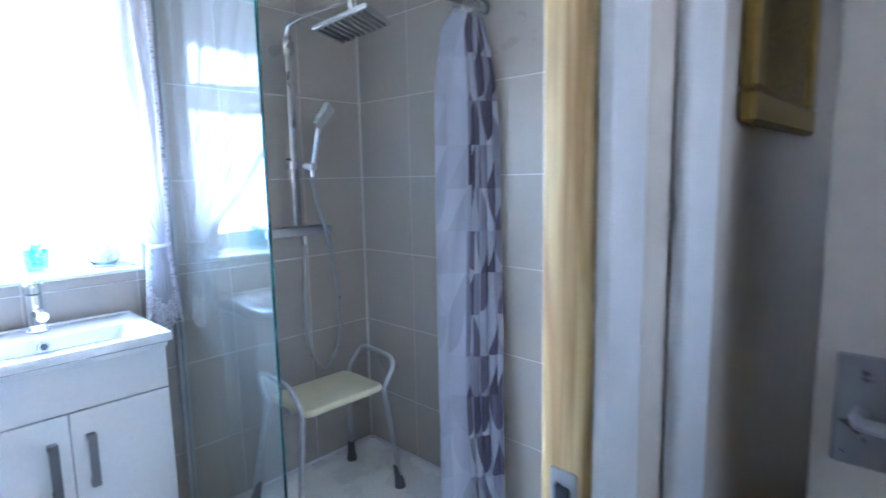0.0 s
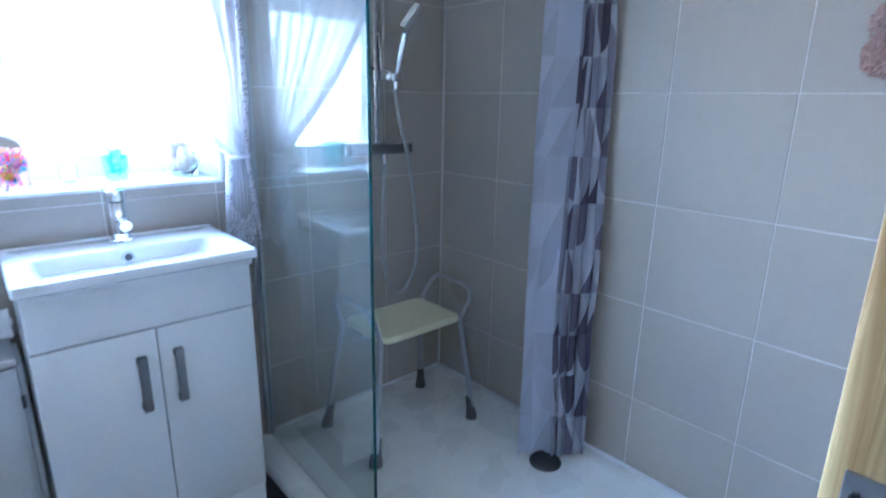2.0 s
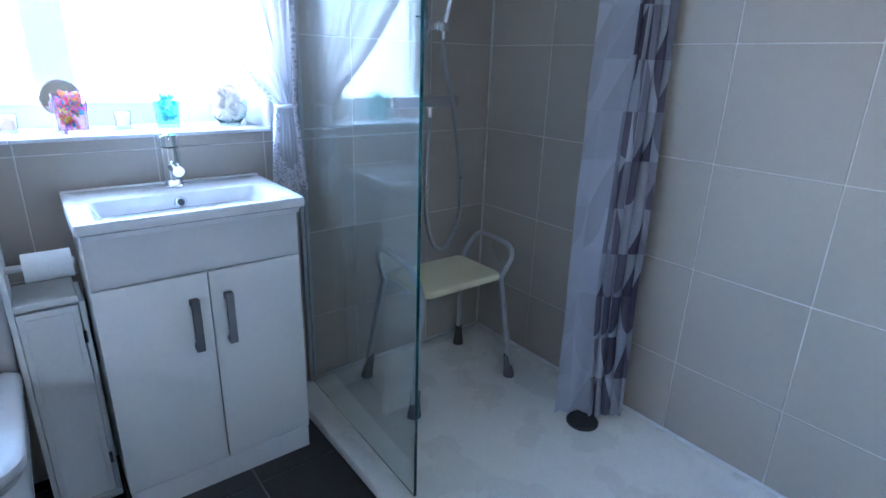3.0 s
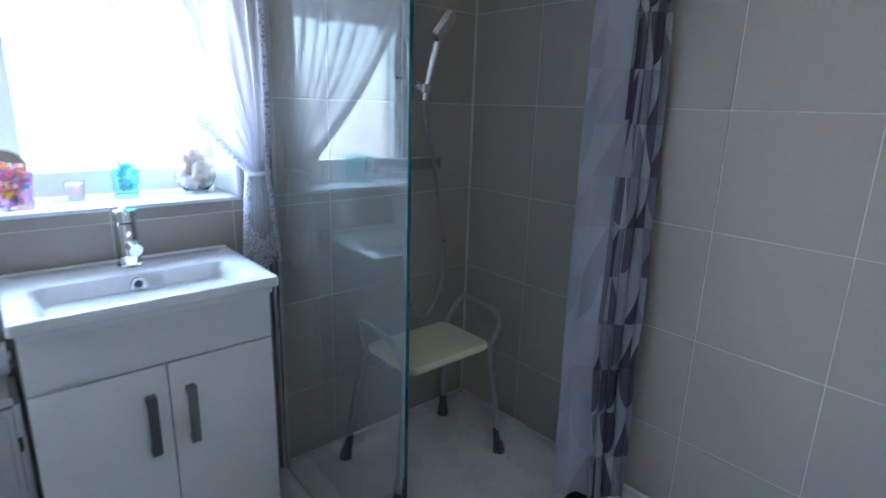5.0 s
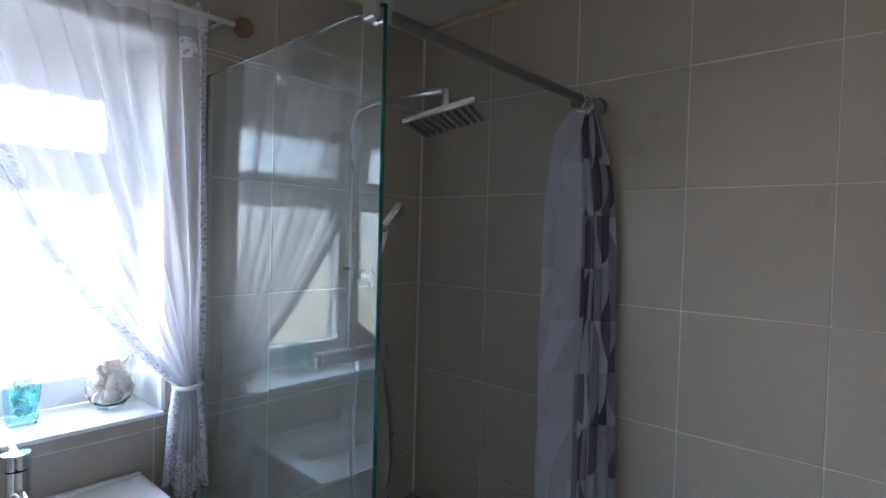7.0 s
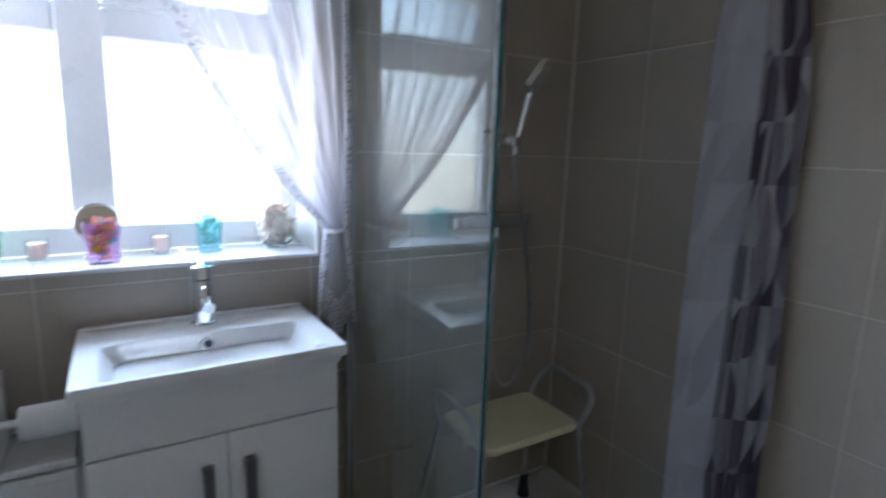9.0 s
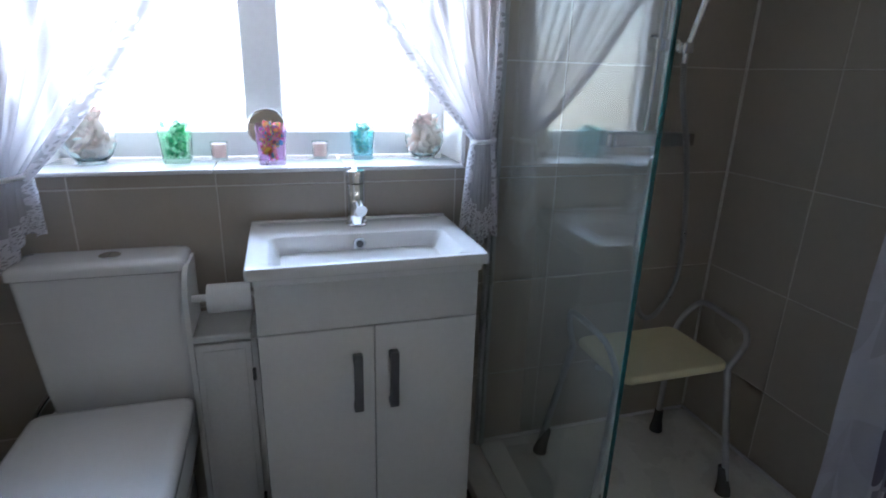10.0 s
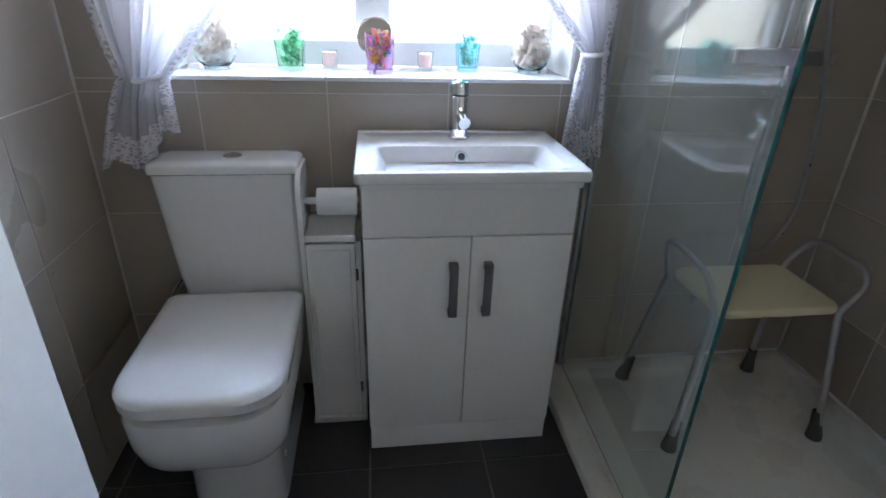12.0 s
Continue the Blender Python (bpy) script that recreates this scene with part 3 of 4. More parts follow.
part("handle", box(-1.20, -1.10, FY0 - 0.028, FY0 - 0.010, 1.640, 1.656, bevel=0.006), M_UPVC, win)

# outdoors
structure("ground", box(-90, 90, -90, 120, -0.5, -0.35), M_LAWN, "garden grass outside the window", "ground")
# emissive sheet whose glow lights the room through the window
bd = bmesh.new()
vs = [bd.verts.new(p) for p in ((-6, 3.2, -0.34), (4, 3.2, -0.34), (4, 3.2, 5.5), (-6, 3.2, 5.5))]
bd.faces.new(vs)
structure("backdrop", bd, M_OUT, "glowing sheet of bright hazy garden and sky", "backdrop")
# added glowing sheet behind the hall slot, source of the fill light
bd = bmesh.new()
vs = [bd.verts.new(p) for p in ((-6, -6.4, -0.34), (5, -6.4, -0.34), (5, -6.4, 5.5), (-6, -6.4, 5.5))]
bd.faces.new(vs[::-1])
structure("backdrop", bd, M_OUT, "glowing sheet of bright hazy garden and sky", "backdrop")

# ---- doorway and door ----
lin = tagged(new("door_frame"), "bare pine door lining with white painted architrave", "door frame", "", "structure")
part("jamb", box(DX1, DX1 + 0.03, YH - 0.001, YD - 0.012, 0, DZ, bevel=0.006, seg=3), M_PINE, lin, "bare pine jamb")
part("jamb", box(DX0 - 0.03, DX0, YH - 0.001, YD + 0.004, 0, DZ, bevel=0.004), M_PINE, lin, "bare pine jamb")
part("head", box(DX0 - 0.03, DX1 + 0.03, YH - 0.001, YD + 0.004, DZ + 0.001, DZ + 0.03, bevel=0.003), M_PINE, lin)
part("architrave", box(DX1 + 0.012, DX1 + 0.09, YH - 0.02, YH - 0.002, 0, DZ + 0.09, bevel=0.006, seg=2), M_DOOR, lin)
part("architrave", box(DX0 - 0.09, DX0 - 0.012, YH - 0.02, YH - 0.002, 0, DZ + 0.09, bevel=0.006, seg=2), M_DOOR, lin)
part("architrave", box(DX0 - 0.012, DX1 + 0.012, YH - 0.02, YH - 0.002, DZ + 0.015, DZ + 0.09, bevel=0.006, seg=2), M_DOOR, lin)
part("architrave", box(-0.905, -0.79, YH - 0.022, YH - 0.002, 0, ZC, bevel=0.009, seg=3), M_DOOR, lin, "white rounded upright")
st = part("strike_plate", box(DX1 - 0.003, DX1 + 0.001, YH + 0.004, YD - 0.026, 0.925, 0.985, bevel=0.001), M_SATIN, lin, "dull metal strike plate")
part("keep", box(DX1 - 0.006, DX1 - 0.003, YH + 0.010, YD - 0.032, 0.935, 0.970, bevel=0.002), M_BLACK, st)

door = tagged(new("door_1"), "white painted flush door standing open into the bathroom", "door", "", "structure")
LX0, LX1 = DX0 - 0.008, DX0 + 0.030
part("leaf", box(LX0, LX1, YD + 0.012, YD + 0.74, 0.008, DZ - 0.005, bevel=0.002), M_DOOR, door)
HZ, HY = 1.06, YD + 0.74 - 0.055
for sx in (1, -1):
    face = LX1 if sx > 0 else LX0
    plate = part("handle_plate", box(min(face, face + sx * 0.008), max(face, face + sx * 0.008), HY - 0.021, HY + 0.021, HZ - 0.095, HZ + 0.065, bevel=0.004, seg=2), M_SATIN, door, "satin metal back plate")
    lever = tube(smooth_path([(face + sx * 0.004, HY, HZ), (face + sx * 0.032, HY, HZ), (face + sx * 0.042, HY - 0.012, HZ), (face + sx * 0.044, HY - 0.06, HZ - 0.002), (face + sx * 0.042, HY - 0.12, HZ - 0.004)], 5), [0.011] * 6 + [0.010] * 9 + [0.009] * 6, 12)
    part("lever", lever, M_ALU, plate, "satin aluminium lever")
    for dz in (-0.085, 0.055):
        for dy in (-0.013, 0.013):
            part("screw", lathe([(0.003, 0), (0.003, 0.001)], face + sx * 0.0085, HY + dy, HZ + dz, 8), M_BLACK, plate)
part("hinge", tube([(LX1 + 0.004, YD + 0.008, 0.25), (LX1 + 0.004, YD + 0.008, 0.33)], 0.006, 10), M_SATIN, door)
part("hinge", tube([(LX1 + 0.004, YD + 0.008, 1.70), (LX1 + 0.004, YD + 0.008, 1.78)], 0.006, 10), M_SATIN, door)


# ---- shower ----
def shower_tray():
    t = thing("shower_tray", "low white stone-resin shower tray along the wall", "shower tray")
    x0, x1, y0, y1 = -0.945, -0.002, -1.60, -0.002
    s = []
    for ins, z, r in ((0, 0.0, 0.02), (0, 0.026, 0.02), (0.004, 0.032, 0.02), (0.010, 0.034, 0.02), (0.055, 0.034, 0.03), (0.064, 0.032, 0.04), (0.078, 0.023, 0.05), (0.11, 0.020, 0.06)):
        s.append(rounded(x0 + ins, x1 - ins, y0 + ins, y1 - ins, z, r, 5))
    part("basin", loft(s), M_TRAY, t)
    part("drain_cover", lathe([(0.056, 0), (0.056, 0.006), (0.050, 0.012), (0.03, 0.015), (0.001, 0.016)], -0.183, -0.782, 0.020, 28), M_BLACK, t, "black domed waste cover")
    return t


shower_tray()


def shower_screen():
    s = thing("shower_screen", "frameless clear glass shower screen with green edge", "shower screen")
    run = Vector((GLASS_FX - GLASS_X, GLASS_Y + 0.012, 0))
    side = Vector((run.y, -run.x, 0)).normalized() * 0.004
    back, front = Vector((GLASS_X, -0.012, 0)), Vector((GLASS_FX, GLASS_Y, 0))

    def slab(p, q, half, z0, z1):
        bm = bmesh.new()
        ring = [p + half, q + half, q - half, p - half]
        lo = [bm.verts.new((v.x, v.y, z0)) for v in ring]
        hi = [bm.verts.new((v.x, v.y, z1)) for v in ring]
        for k in range(4):
            bm.faces.new((lo[k], lo[(k + 1) % 4], hi[(k + 1) % 4], hi[k]))
        bm.faces.new(lo[::-1])
        bm.faces.new(hi)
        return bm

    ahead = run.normalized()
    p = part("pane", slab(back, front, side, 0.035, GLASS_Z), M_SCREEN, s, "clear soap-filmed glass")
    p.visible_shadow = False
    part("edge", slab(front + ahead * 0.0002, front + ahead * 0.002, side * 1.05, 0.035, GLASS_Z), M_EDGE, s, "teal polished glass edge")
    part("edge", slab(back, front + ahead * 0.002, side * 1.05, GLASS_Z + 0.0002, GLASS_Z + 0.0016), M_EDGE, s, "teal polished glass edge")
    ch = bmesh.new()
    add_box(ch, GLASS_X - 0.018, GLASS_X - 0.005, -0.024, -0.001, 0.035, GLASS_Z + 0.002, bevel=0.002)
    add_box(ch, GLASS_X + 0.005, GLASS_X + 0.018, -0.024, -0.001, 0.035, GLASS_Z + 0.002, bevel=0.002)
    part("wall_channel", ch, M_ALU, s, "silver wall channel")
    return s


shower_screen()


RAIL_Y, RAIL_Z = -0.728, 1.866


def curtain_rail():
    r = thing("curtain_rail", "grey enamelled shower curtain rail", "curtain rail")
    y0 = GLASS_Y + 0.020
    part("tube", tube([(GLASS_FX + 0.012, y0, RAIL_Z), (-0.003, RAIL_Y, RAIL_Z)], 0.0130, 16), M_RAIL, r)
    part("clamp", box(GLASS_FX - 0.022, GLASS_FX - 0.005, y0 - 0.015, y0 + 0.018, RAIL_Z - 0.018, RAIL_Z + 0.024, bevel=0.004), M_SATIN, r, "satin metal glass clamp")
    part("clamp", box(GLASS_FX + 0.005, GLASS_FX + 0.020, y0 - 0.020, y0 + 0.018, RAIL_Z - 0.020, RAIL_Z + 0.026, bevel=0.004), M_SATIN, r, "satin metal glass clamp")
    part("flange", tube([(-0.012, RAIL_Y, RAIL_Z), (-0.0015, RAIL_Y, RAIL_Z)], 0.026, 20), M_RAIL, r)


curtain_rail()


def cloth(name, fn, nu, nv, material, parent=None, uvs=None):
    """A grid surface fn(u, v) -> point with cloth UVs."""
    bm = bmesh.new()
    lay = bm.loops.layers.uv.new("cloth")
    g = [[bm.verts.new(fn(i / nu, j / nv)) for i in range(nu + 1)] for j in range(nv + 1)]
    for j in range(nv):
        for i in range(nu):
            f = bm.faces.new((g[j][i], g[j][i + 1], g[j + 1][i + 1], g[j + 1][i]))
            f.smooth = True
            for lp, (a, b) in zip(f.loops, ((i, j), (i + 1, j), (i + 1, j + 1), (i, j + 1))):
                lp[lay].uv = uvs(a / nu, b / nv)
    me = bpy.data.meshes.new(name)
    bm.to_mesh(me)
    bm.free()
    me.materials.append(material)
    ob = new(name, me)
    if parent:
        ob.parent = parent
    return ob


def shower_curtain():
    c = thing("shower_curtain", "grey geometric print shower curtain bunched against the wall", "shower curtain")
    # leading edge and wall edge of the hanging cloth at heights from rail to hem
    hang = ((1.838, (-0.150, -0.722), (-0.030, -0.735)), (1.78, (-0.178, -0.690), (-0.026, -0.752)), (1.60, (-0.198, -0.668), (-0.022, -0.782)),
            (1.20, (-0.204, -0.664), (-0.020, -0.796)), (0.60, (-0.222, -0.682), (-0.030, -0.822)), (0.038, (-0.246, -0.706), (-0.048, -0.850)))
    PANEL, PLEATS = 0.40, 4       # flat leading panel, then accordion pleats
    panel_cloth, pleat_cloth = 0.17, 0.86

    def edges(z):
        for (z1, l1, r1), (z0, l0, r0) in zip(hang, hang[1:]):
            if z >= z0 - 1e-6:
                t = (z - z0) / (z1 - z0)
                t = t * t * (3 - 2 * t) if z0 < 1 else t
                return [l0[i] + (l1[i] - l0[i]) * t for i in (0, 1)], [r0[i] + (r1[i] - r0[i]) * t for i in (0, 1)]
        return hang[-1][1], hang[-1][2]

    nu, nv = 132, 70

    def fn(u, v):
        z = 1.838 - v * 1.800
        l, r = edges(z)
        d = Vector((r[0] - l[0], r[1] - l[1]))
        n = Vector((d.y, -d.x)).normalized()
        gather = min(1, v / 0.10)
        split = 0.47 + 0.05 * math.sin(v * 7)
        if u < PANEL:
            t = u / PANEL
            s = split * t
            off = 0.014 * math.sin(math.pi * t) * gather + 0.004 * math.sin(t * 9 + v * 13) + 0.0025 * math.sin(v * 37 + t * 5)
        else:
            t = (u - PANEL) / (1 - PANEL)
            ph = 2 * math.pi * PLEATS * t
            s = split + (1 - split) * t + (0.055 * math.sin(ph + 0.6 * math.sin(v * 5)) * gather)
            off = (0.011 + 0.013 * gather) * (1 - math.cos(ph)) * (0.8 + 0.25 * math.sin(v * 6 + t * 7)) - 0.016 * gather + 0.003 * math.sin(v * 29 + t * 17)
            if v < 0.02:
                off *= 0.7
        p = Vector(l) + d * s - n * off
        wob = 0.003 * math.sin(v * 23 + u * 11)
        hem = 0.006 * math.sin(u * 30) * max(0, v - 0.95) / 0.05
        return (min(p.x + wob, -0.006), p.y + wob, z + hem)

    cloth("cloth", fn, nu, nv, M_PRINT, c, lambda u, v: ((u / PANEL - 1) * panel_cloth if u < PANEL else (u - PANEL) / (1 - PANEL) * pleat_cloth, v * 1.800))
    for k in range(10):
        x = -0.138 + k * 0.0125
        y = -0.7265 - k * 0.0003
        tip = (k * 37 % 10 - 4.5) * 0.0012
        pts = [(x + tip * math.sin(a) + 0.003 * math.sin(a), y + 0.021 * math.cos(a), RAIL_Z - 0.012 + 0.027 * math.sin(a)) for a in [2 * math.pi * i / 20 for i in range(21)]]
        part("ring", tube(pts, 0.0024, 6), M_CHROME if k < 5 else M_SATIN, c, "metal curtain ring")


shower_curtain()


def shower_set():
    s = thing("shower_set", "chrome riser shower with square overhead and hand shower", "shower")
    RX, RY = -0.400, -0.088
    UP = 0.028
    part("valve", box(RX - 0.122, RX + 0.122, RY - 0.022, RY + 0.022, 1.028, 1.068, bevel=0.006, seg=3), M_SATIN, s, "chrome thermostatic bar valve")
    for kx in (RX - 0.136, RX + 0.136):
        part("knob", box(kx - 0.013, kx + 0.013, RY - 0.021, RY + 0.021, 1.029, 1.067, bevel=0.006, seg=2), M_CHROME, s)
    for kx in (RX - 0.075, RX + 0.075):
        part("wall_elbow", tube([(kx, -0.002, 1.047), (kx, RY + 0.01, 1.047)], [0.030, 0.015], 18), M_CHROME, s)
    part("riser", box(RX - 0.017, RX + 0.017, RY - 0.008, RY + 0.008, 1.066, 1.800, bevel=0.003, seg=2), M_CHROME, s, "flat chrome riser bar")
    part("arm", tube(smooth_path([(RX, RY, 1.790), (RX, RY - 0.006, 1.818), (RX + 0.003, RY - 0.04, 1.842), (RX + 0.012, RY - 0.16, 1.850), (RX + 0.032, RY - 0.342, 1.852)], 8), 0.0115, 14), M_CHROME, s)
    wbk = part("wall_bracket", box(RX - 0.026, RX + 0.024, RY - 0.014, RY + 0.022, 1.728, 1.778, bevel=0.004, seg=2), M_CHROME, s)
    part("bracket_arm", tube([(RX - 0.012, -0.002, 1.752), (RX - 0.012, RY + 0.02, 1.752)], [0.022, 0.013], 16), M_CHROME, wbk)
    hb = bmesh.new()
    add_box(hb, -0.105, 0.105, -0.105, 0.105, -0.009, 0.009, bevel=0.005, seg=3)
    mh = Matrix.Translation((-0.352, -0.430, 1.776)) @ Matrix.Rotation(radians(12), 4, Vector((-0.66, 0.75, 0))) @ Matrix.Rotation(radians(16), 4, Vector((-0.34, -0.94, 0))) @ Matrix.Rotation(radians(25), 4, "Z")
    bmesh.ops.transform(hb, matrix=mh, verts=hb.verts)
    head = part("shower_head", hb, M_CHROME, s, "square chrome rain head")
    for k in range(9):
        nb = box(-0.088, 0.088, -0.091 + k * 0.0214, -0.081 + k * 0.0214, -0.0125, -0.0085, bevel=0.001)
        bmesh.ops.transform(nb, matrix=mh, verts=nb.verts)
        part("nozzle_strip", nb, M_RUBBER, head, "dark rubber nozzle strip")
    part("ball_joint", tube([(-0.356, -0.428, 1.858), (-0.357, -0.429, 1.835), (-0.358, -0.43, 1.822), (-0.360, -0.430, 1.797)], [0.010, 0.014, 0.013, 0.018], 14), M_CHROME, s)
    sl = part("slider", box(RX - 0.036, RX + 0.040, RY - 0.030, RY + 0.012, 1.290, 1.326, bevel=0.005, seg=2), M_CHROME, s)
    part("clip", box(RX + 0.034, RX + 0.072, RY - 0.050, RY - 0.010, 1.286, 1.318, bevel=0.007, seg=2), M_CHROME, sl)
    part("slider_button", box(RX - 0.046, RX - 0.026, RY - 0.026, RY - 0.010, 1.327, 1.334, bevel=0.002), M_BLACK, sl)
    hx, hy = RX + 0.060, RY - 0.030
    hs = part("hand_shower", tube([(hx - 0.002, hy, 1.262), (hx, hy, 1.294), (hx + 0.006, hy - 0.020, 1.368), (hx + 0.010, hy - 0.045, 1.450)], [0.009, 0.0105, 0.0110, 0.0125], 14), M_CHROME, s, "slim chrome hand shower")
    b2 = bmesh.new()
    add_box(b2, -0.030, 0.030, -0.013, 0.013, -0.048, 0.048, bevel=0.006, seg=2)
    mf = Matrix.Translation((hx + 0.018, hy - 0.068, 1.495)) @ Euler((radians(30), radians(22), radians(38))).to_matrix().to_4x4()
    bmesh.ops.transform(b2, matrix=mf, verts=b2.verts)
    part("spray_face", b2, M_CHROME, hs)
    pts = smooth_path([(-0.375, RY - 0.005, 1.02), (-0.382, RY - 0.012, 0.93), (-0.398, RY - 0.02, 0.75), (-0.394, RY - 0.026, 0.60), (-0.356, RY - 0.03, 0.490), (-0.296, RY - 0.03, 0.486), (-0.238, RY - 0.03, 0.60), (-0.242, RY - 0.03, 0.78), (-0.278, RY - 0.03, 1.0), (-0.325, RY - 0.03, 1.17), (hx - 0.002, hy, 1.272)], 26)
    part("hose", tube(pts, [0.0090 if i % 2 else 0.0074 for i in range(len(pts))], 10), M_SATIN, s, "ribbed metal hose")
    part("hose_nut", tube([(-0.375, RY, 1.03), (-0.376, RY - 0.006, 0.99)], [0.014, 0.010], 12), M_CHROME, s)
    for ob in bpy.data.objects:
        if ob.parent == s:
            ob.location.z += UP

shower_set()


def shower_stool():
    s = thing("shower_stool", "aluminium shower stool with ivory plastic seat standing in the tray", "stool")
    Z = 0.0215
    sx0, sx1, sy0, sy1 = -0.572, -0.212, -0.366, -0.104
    sec = []
    for ins, z in ((0.012, 0.428), (0.003, 0.432), (0, 0.438), (0, 0.450), (0.004, 0.456), (0.014, 0.458), (0.06, 0.4555), (0.12, 0.4545)):
        sec.append(rounded(sx0 + ins, sx1 - ins, sy0 + ins, sy1 - ins, z, max(0.03 - ins * 0.2, 0.01), 5))
    part("seat", loft(sec), M_SEAT, s, "ivory textured plastic seat")
    for xs, out, foot in ((sx0, -0.012, -0.650), (sx1, 0.002, -0.187)):
        # one tube a side bows up over the seat as a hand hold
        yf, yb = sy0 + 0.012, sy1 - 0.012
        hx = xs + out
        d = 0.068 if out > 0 else -0.034
        ctrl = [(hx, yf, 0.43), (hx + d * 0.35, yf - 0.006, 0.475), (hx + d * 0.8, yf + 0.002, 0.525), (hx + d, yf + 0.035, 0.556), (hx + d, (yf + yb) / 2, 0.566), (hx + d, yb - 0.035, 0.566), (hx + d * 0.8, yb - 0.004, 0.535), (hx + d * 0.35, yb + 0.004, 0.475), (hx, yb, 0.43)]
        part("hand_hold", tube(smooth_path([(x, y, z if z < 0.5 or out < 0 else z - 0.014) for x, y, z in ctrl], 6), 0.0092, 14), M_ALU, s)
        for y, yo in ((yf, -0.058), (yb, 0.028)):
            leg = part("leg", tube([(hx, y, 0.435), (foot, y + yo, Z + 0.05)], 0.0105, 14), M_ALU, s)
            dx, dy = (foot - hx) / 0.36, yo / 0.36
            part("ferrule", tube([(foot, y + yo, Z), (foot, y + yo, Z + 0.012), (foot - dx * 0.035, y + yo - dy * 0.035, Z + 0.045), (foot - dx * 0.08, y + yo - dy * 0.08, Z + 0.09)], [0.023, 0.022, 0.0165, 0.0145], 14), M_RUBBER, leg, "dark rubber ferrule")
            part("button", tube([(foot - dx * 0.1, y + yo - dy * 0.1 - 0.013, Z + 0.118), (foot - dx * 0.1, y + yo - dy * 0.1 - 0.009, Z + 0.118)], 0.004, 8), M_SATIN, leg)
    part("under_frame", tube([(sx0, -0.235, 0.418), (sx1, -0.235, 0.418)], 0.010, 12), M_ALU, s)


shower_stool()


# ---- vanity ----
def vanity():
    v = thing("vanity_unit", "white gloss two-door vanity cabinet under the basin", "vanity unit")
    x0, x1, yf = -1.520, -1.003, -0.316
    cb = bmesh.new()
    add_box(cb, x0, x1, yf + 0.019, -0.004, 0.078, 0.735, bevel=0.0015)
    add_box(cb, x0, x0 + 0.018, yf + 0.019, -0.004, 0.7352, 0.806, bevel=0.001)
    add_box(cb, x1 - 0.018, x1, yf + 0.019, -0.004, 0.7352, 0.806, bevel=0.001)
    part("carcass", cb, M_PAINT, v)
    part("plinth", box(x0 + 0.002, x1 - 0.002, yf + 0.004, yf + 0.022, 0.0, 0.076, bevel=0.001), M_PAINT, v)
    part("fascia", box(x0, x1, yf, yf + 0.018, 0.677, 0.8135, bevel=0.002, seg=2), M_PAINT, v)
    xm = -1.258
    for a, b, hx in ((x0, xm - 0.0015, xm - 0.043), (xm + 0.0015, x1, xm + 0.044)):
        d = part("door", box(a, b, yf, yf + 0.018, 0.080, 0.673, bevel=0.002, seg=2), M_PAINT, v)
        hb = bmesh.new()
        add_box(hb, hx - 0.011, hx + 0.011, yf - 0.024, yf - 0.018, 0.458, 0.610, bevel=0.002)
        add_box(hb, hx - 0.011, hx + 0.011, yf - 0.018, yf, 0.590, 0.608, bevel=0.002)
        add_box(hb, hx - 0.011, hx + 0.011, yf - 0.018, yf, 0.460, 0.478, bevel=0.002)
        part("handle", hb, M_HANDLE, d, "dark satin metal bar handle")


vanity()


def basin():
    b = thing("basin", "white ceramic inset basin with rectangular bowl", "basin")
    x0, x1, y0, y1 = -1.534, -1.000, -0.380, -0.006
    bx0, bx1, by0, by1 = -1.484, -1.054, -0.360, -0.150
    s = [rounded(x0 + 0.012, x1 - 0.012, y0 + 0.014, y1 - 0.002, 0.807, 0.01, 5), rounded(x0 + 0.010, x1 - 0.010, y0 + 0.012, y1, 0.820, 0.012, 5), rounded(x0 + 0.001, x1 - 0.001, y0 + 0.001, y1, 0.825, 0.012, 5), rounded(x0, x1, y0, y1, 0.828, 0.012, 5),
         rounded(x0, x1, y0, y1, 0.843, 0.012, 5), rounded(x0 + 0.003, x1 - 0.003, y0 + 0.003, y1 - 0.001, 0.849, 0.012, 5), rounded(x0 + 0.010, x1 - 0.010, y0 + 0.010, y1 - 0.004, 0.851, 0.014, 5),
         rounded(bx0 - 0.006, bx1 + 0.006, by0 - 0.006, by1 + 0.006, 0.850, 0.03, 5), rounded(bx0, bx1, by0, by1, 0.846, 0.03, 5),
         rounded(bx0 + 0.010, bx1 - 0.010, by0 + 0.020, by1 - 0.004, 0.828, 0.03, 5), rounded(bx0 + 0.030, bx1 - 0.030, by0 + 0.050, by1 - 0.010, 0.795, 0.035, 5), rounded(bx0 + 0.045, bx1 - 0.045, by0 + 0.064, by1 - 0.018, 0.772, 0.04, 5), rounded(bx0 + 0.09, bx1 - 0.09, by0 + 0.085, by1 - 0.035, 0.757, 0.03, 5)]
    part("bowl", loft(s), M_CERAM, b)
    part("upstand", box(x0 + 0.004, x1 - 0.004, -0.030, -0.0065, 0.848, 0.8545, bevel=0.003, seg=2), M_CERAM, b)
    ov = tube([(-1.268, -0.165, 0.8235), (-1.268, -0.157, 0.8225)], 0.0155, 22)
    o = part("overflow_ring", ov, M_SATIN, b, "chrome overflow ring")
    # black disc stands in for the shade inside the overflow opening
    part("overflow_dark_disc", tube([(-1.268, -0.1665, 0.8237), (-1.268, -0.165, 0.8235)], 0.0095, 18), M_BLACK, o)
    part("plug", lathe([(0.022, 0), (0.022, 0.006), (0.017, 0.010), (0.001, 0.011)], -1.268, -0.23, 0.757, 24), M_CHROME, b)

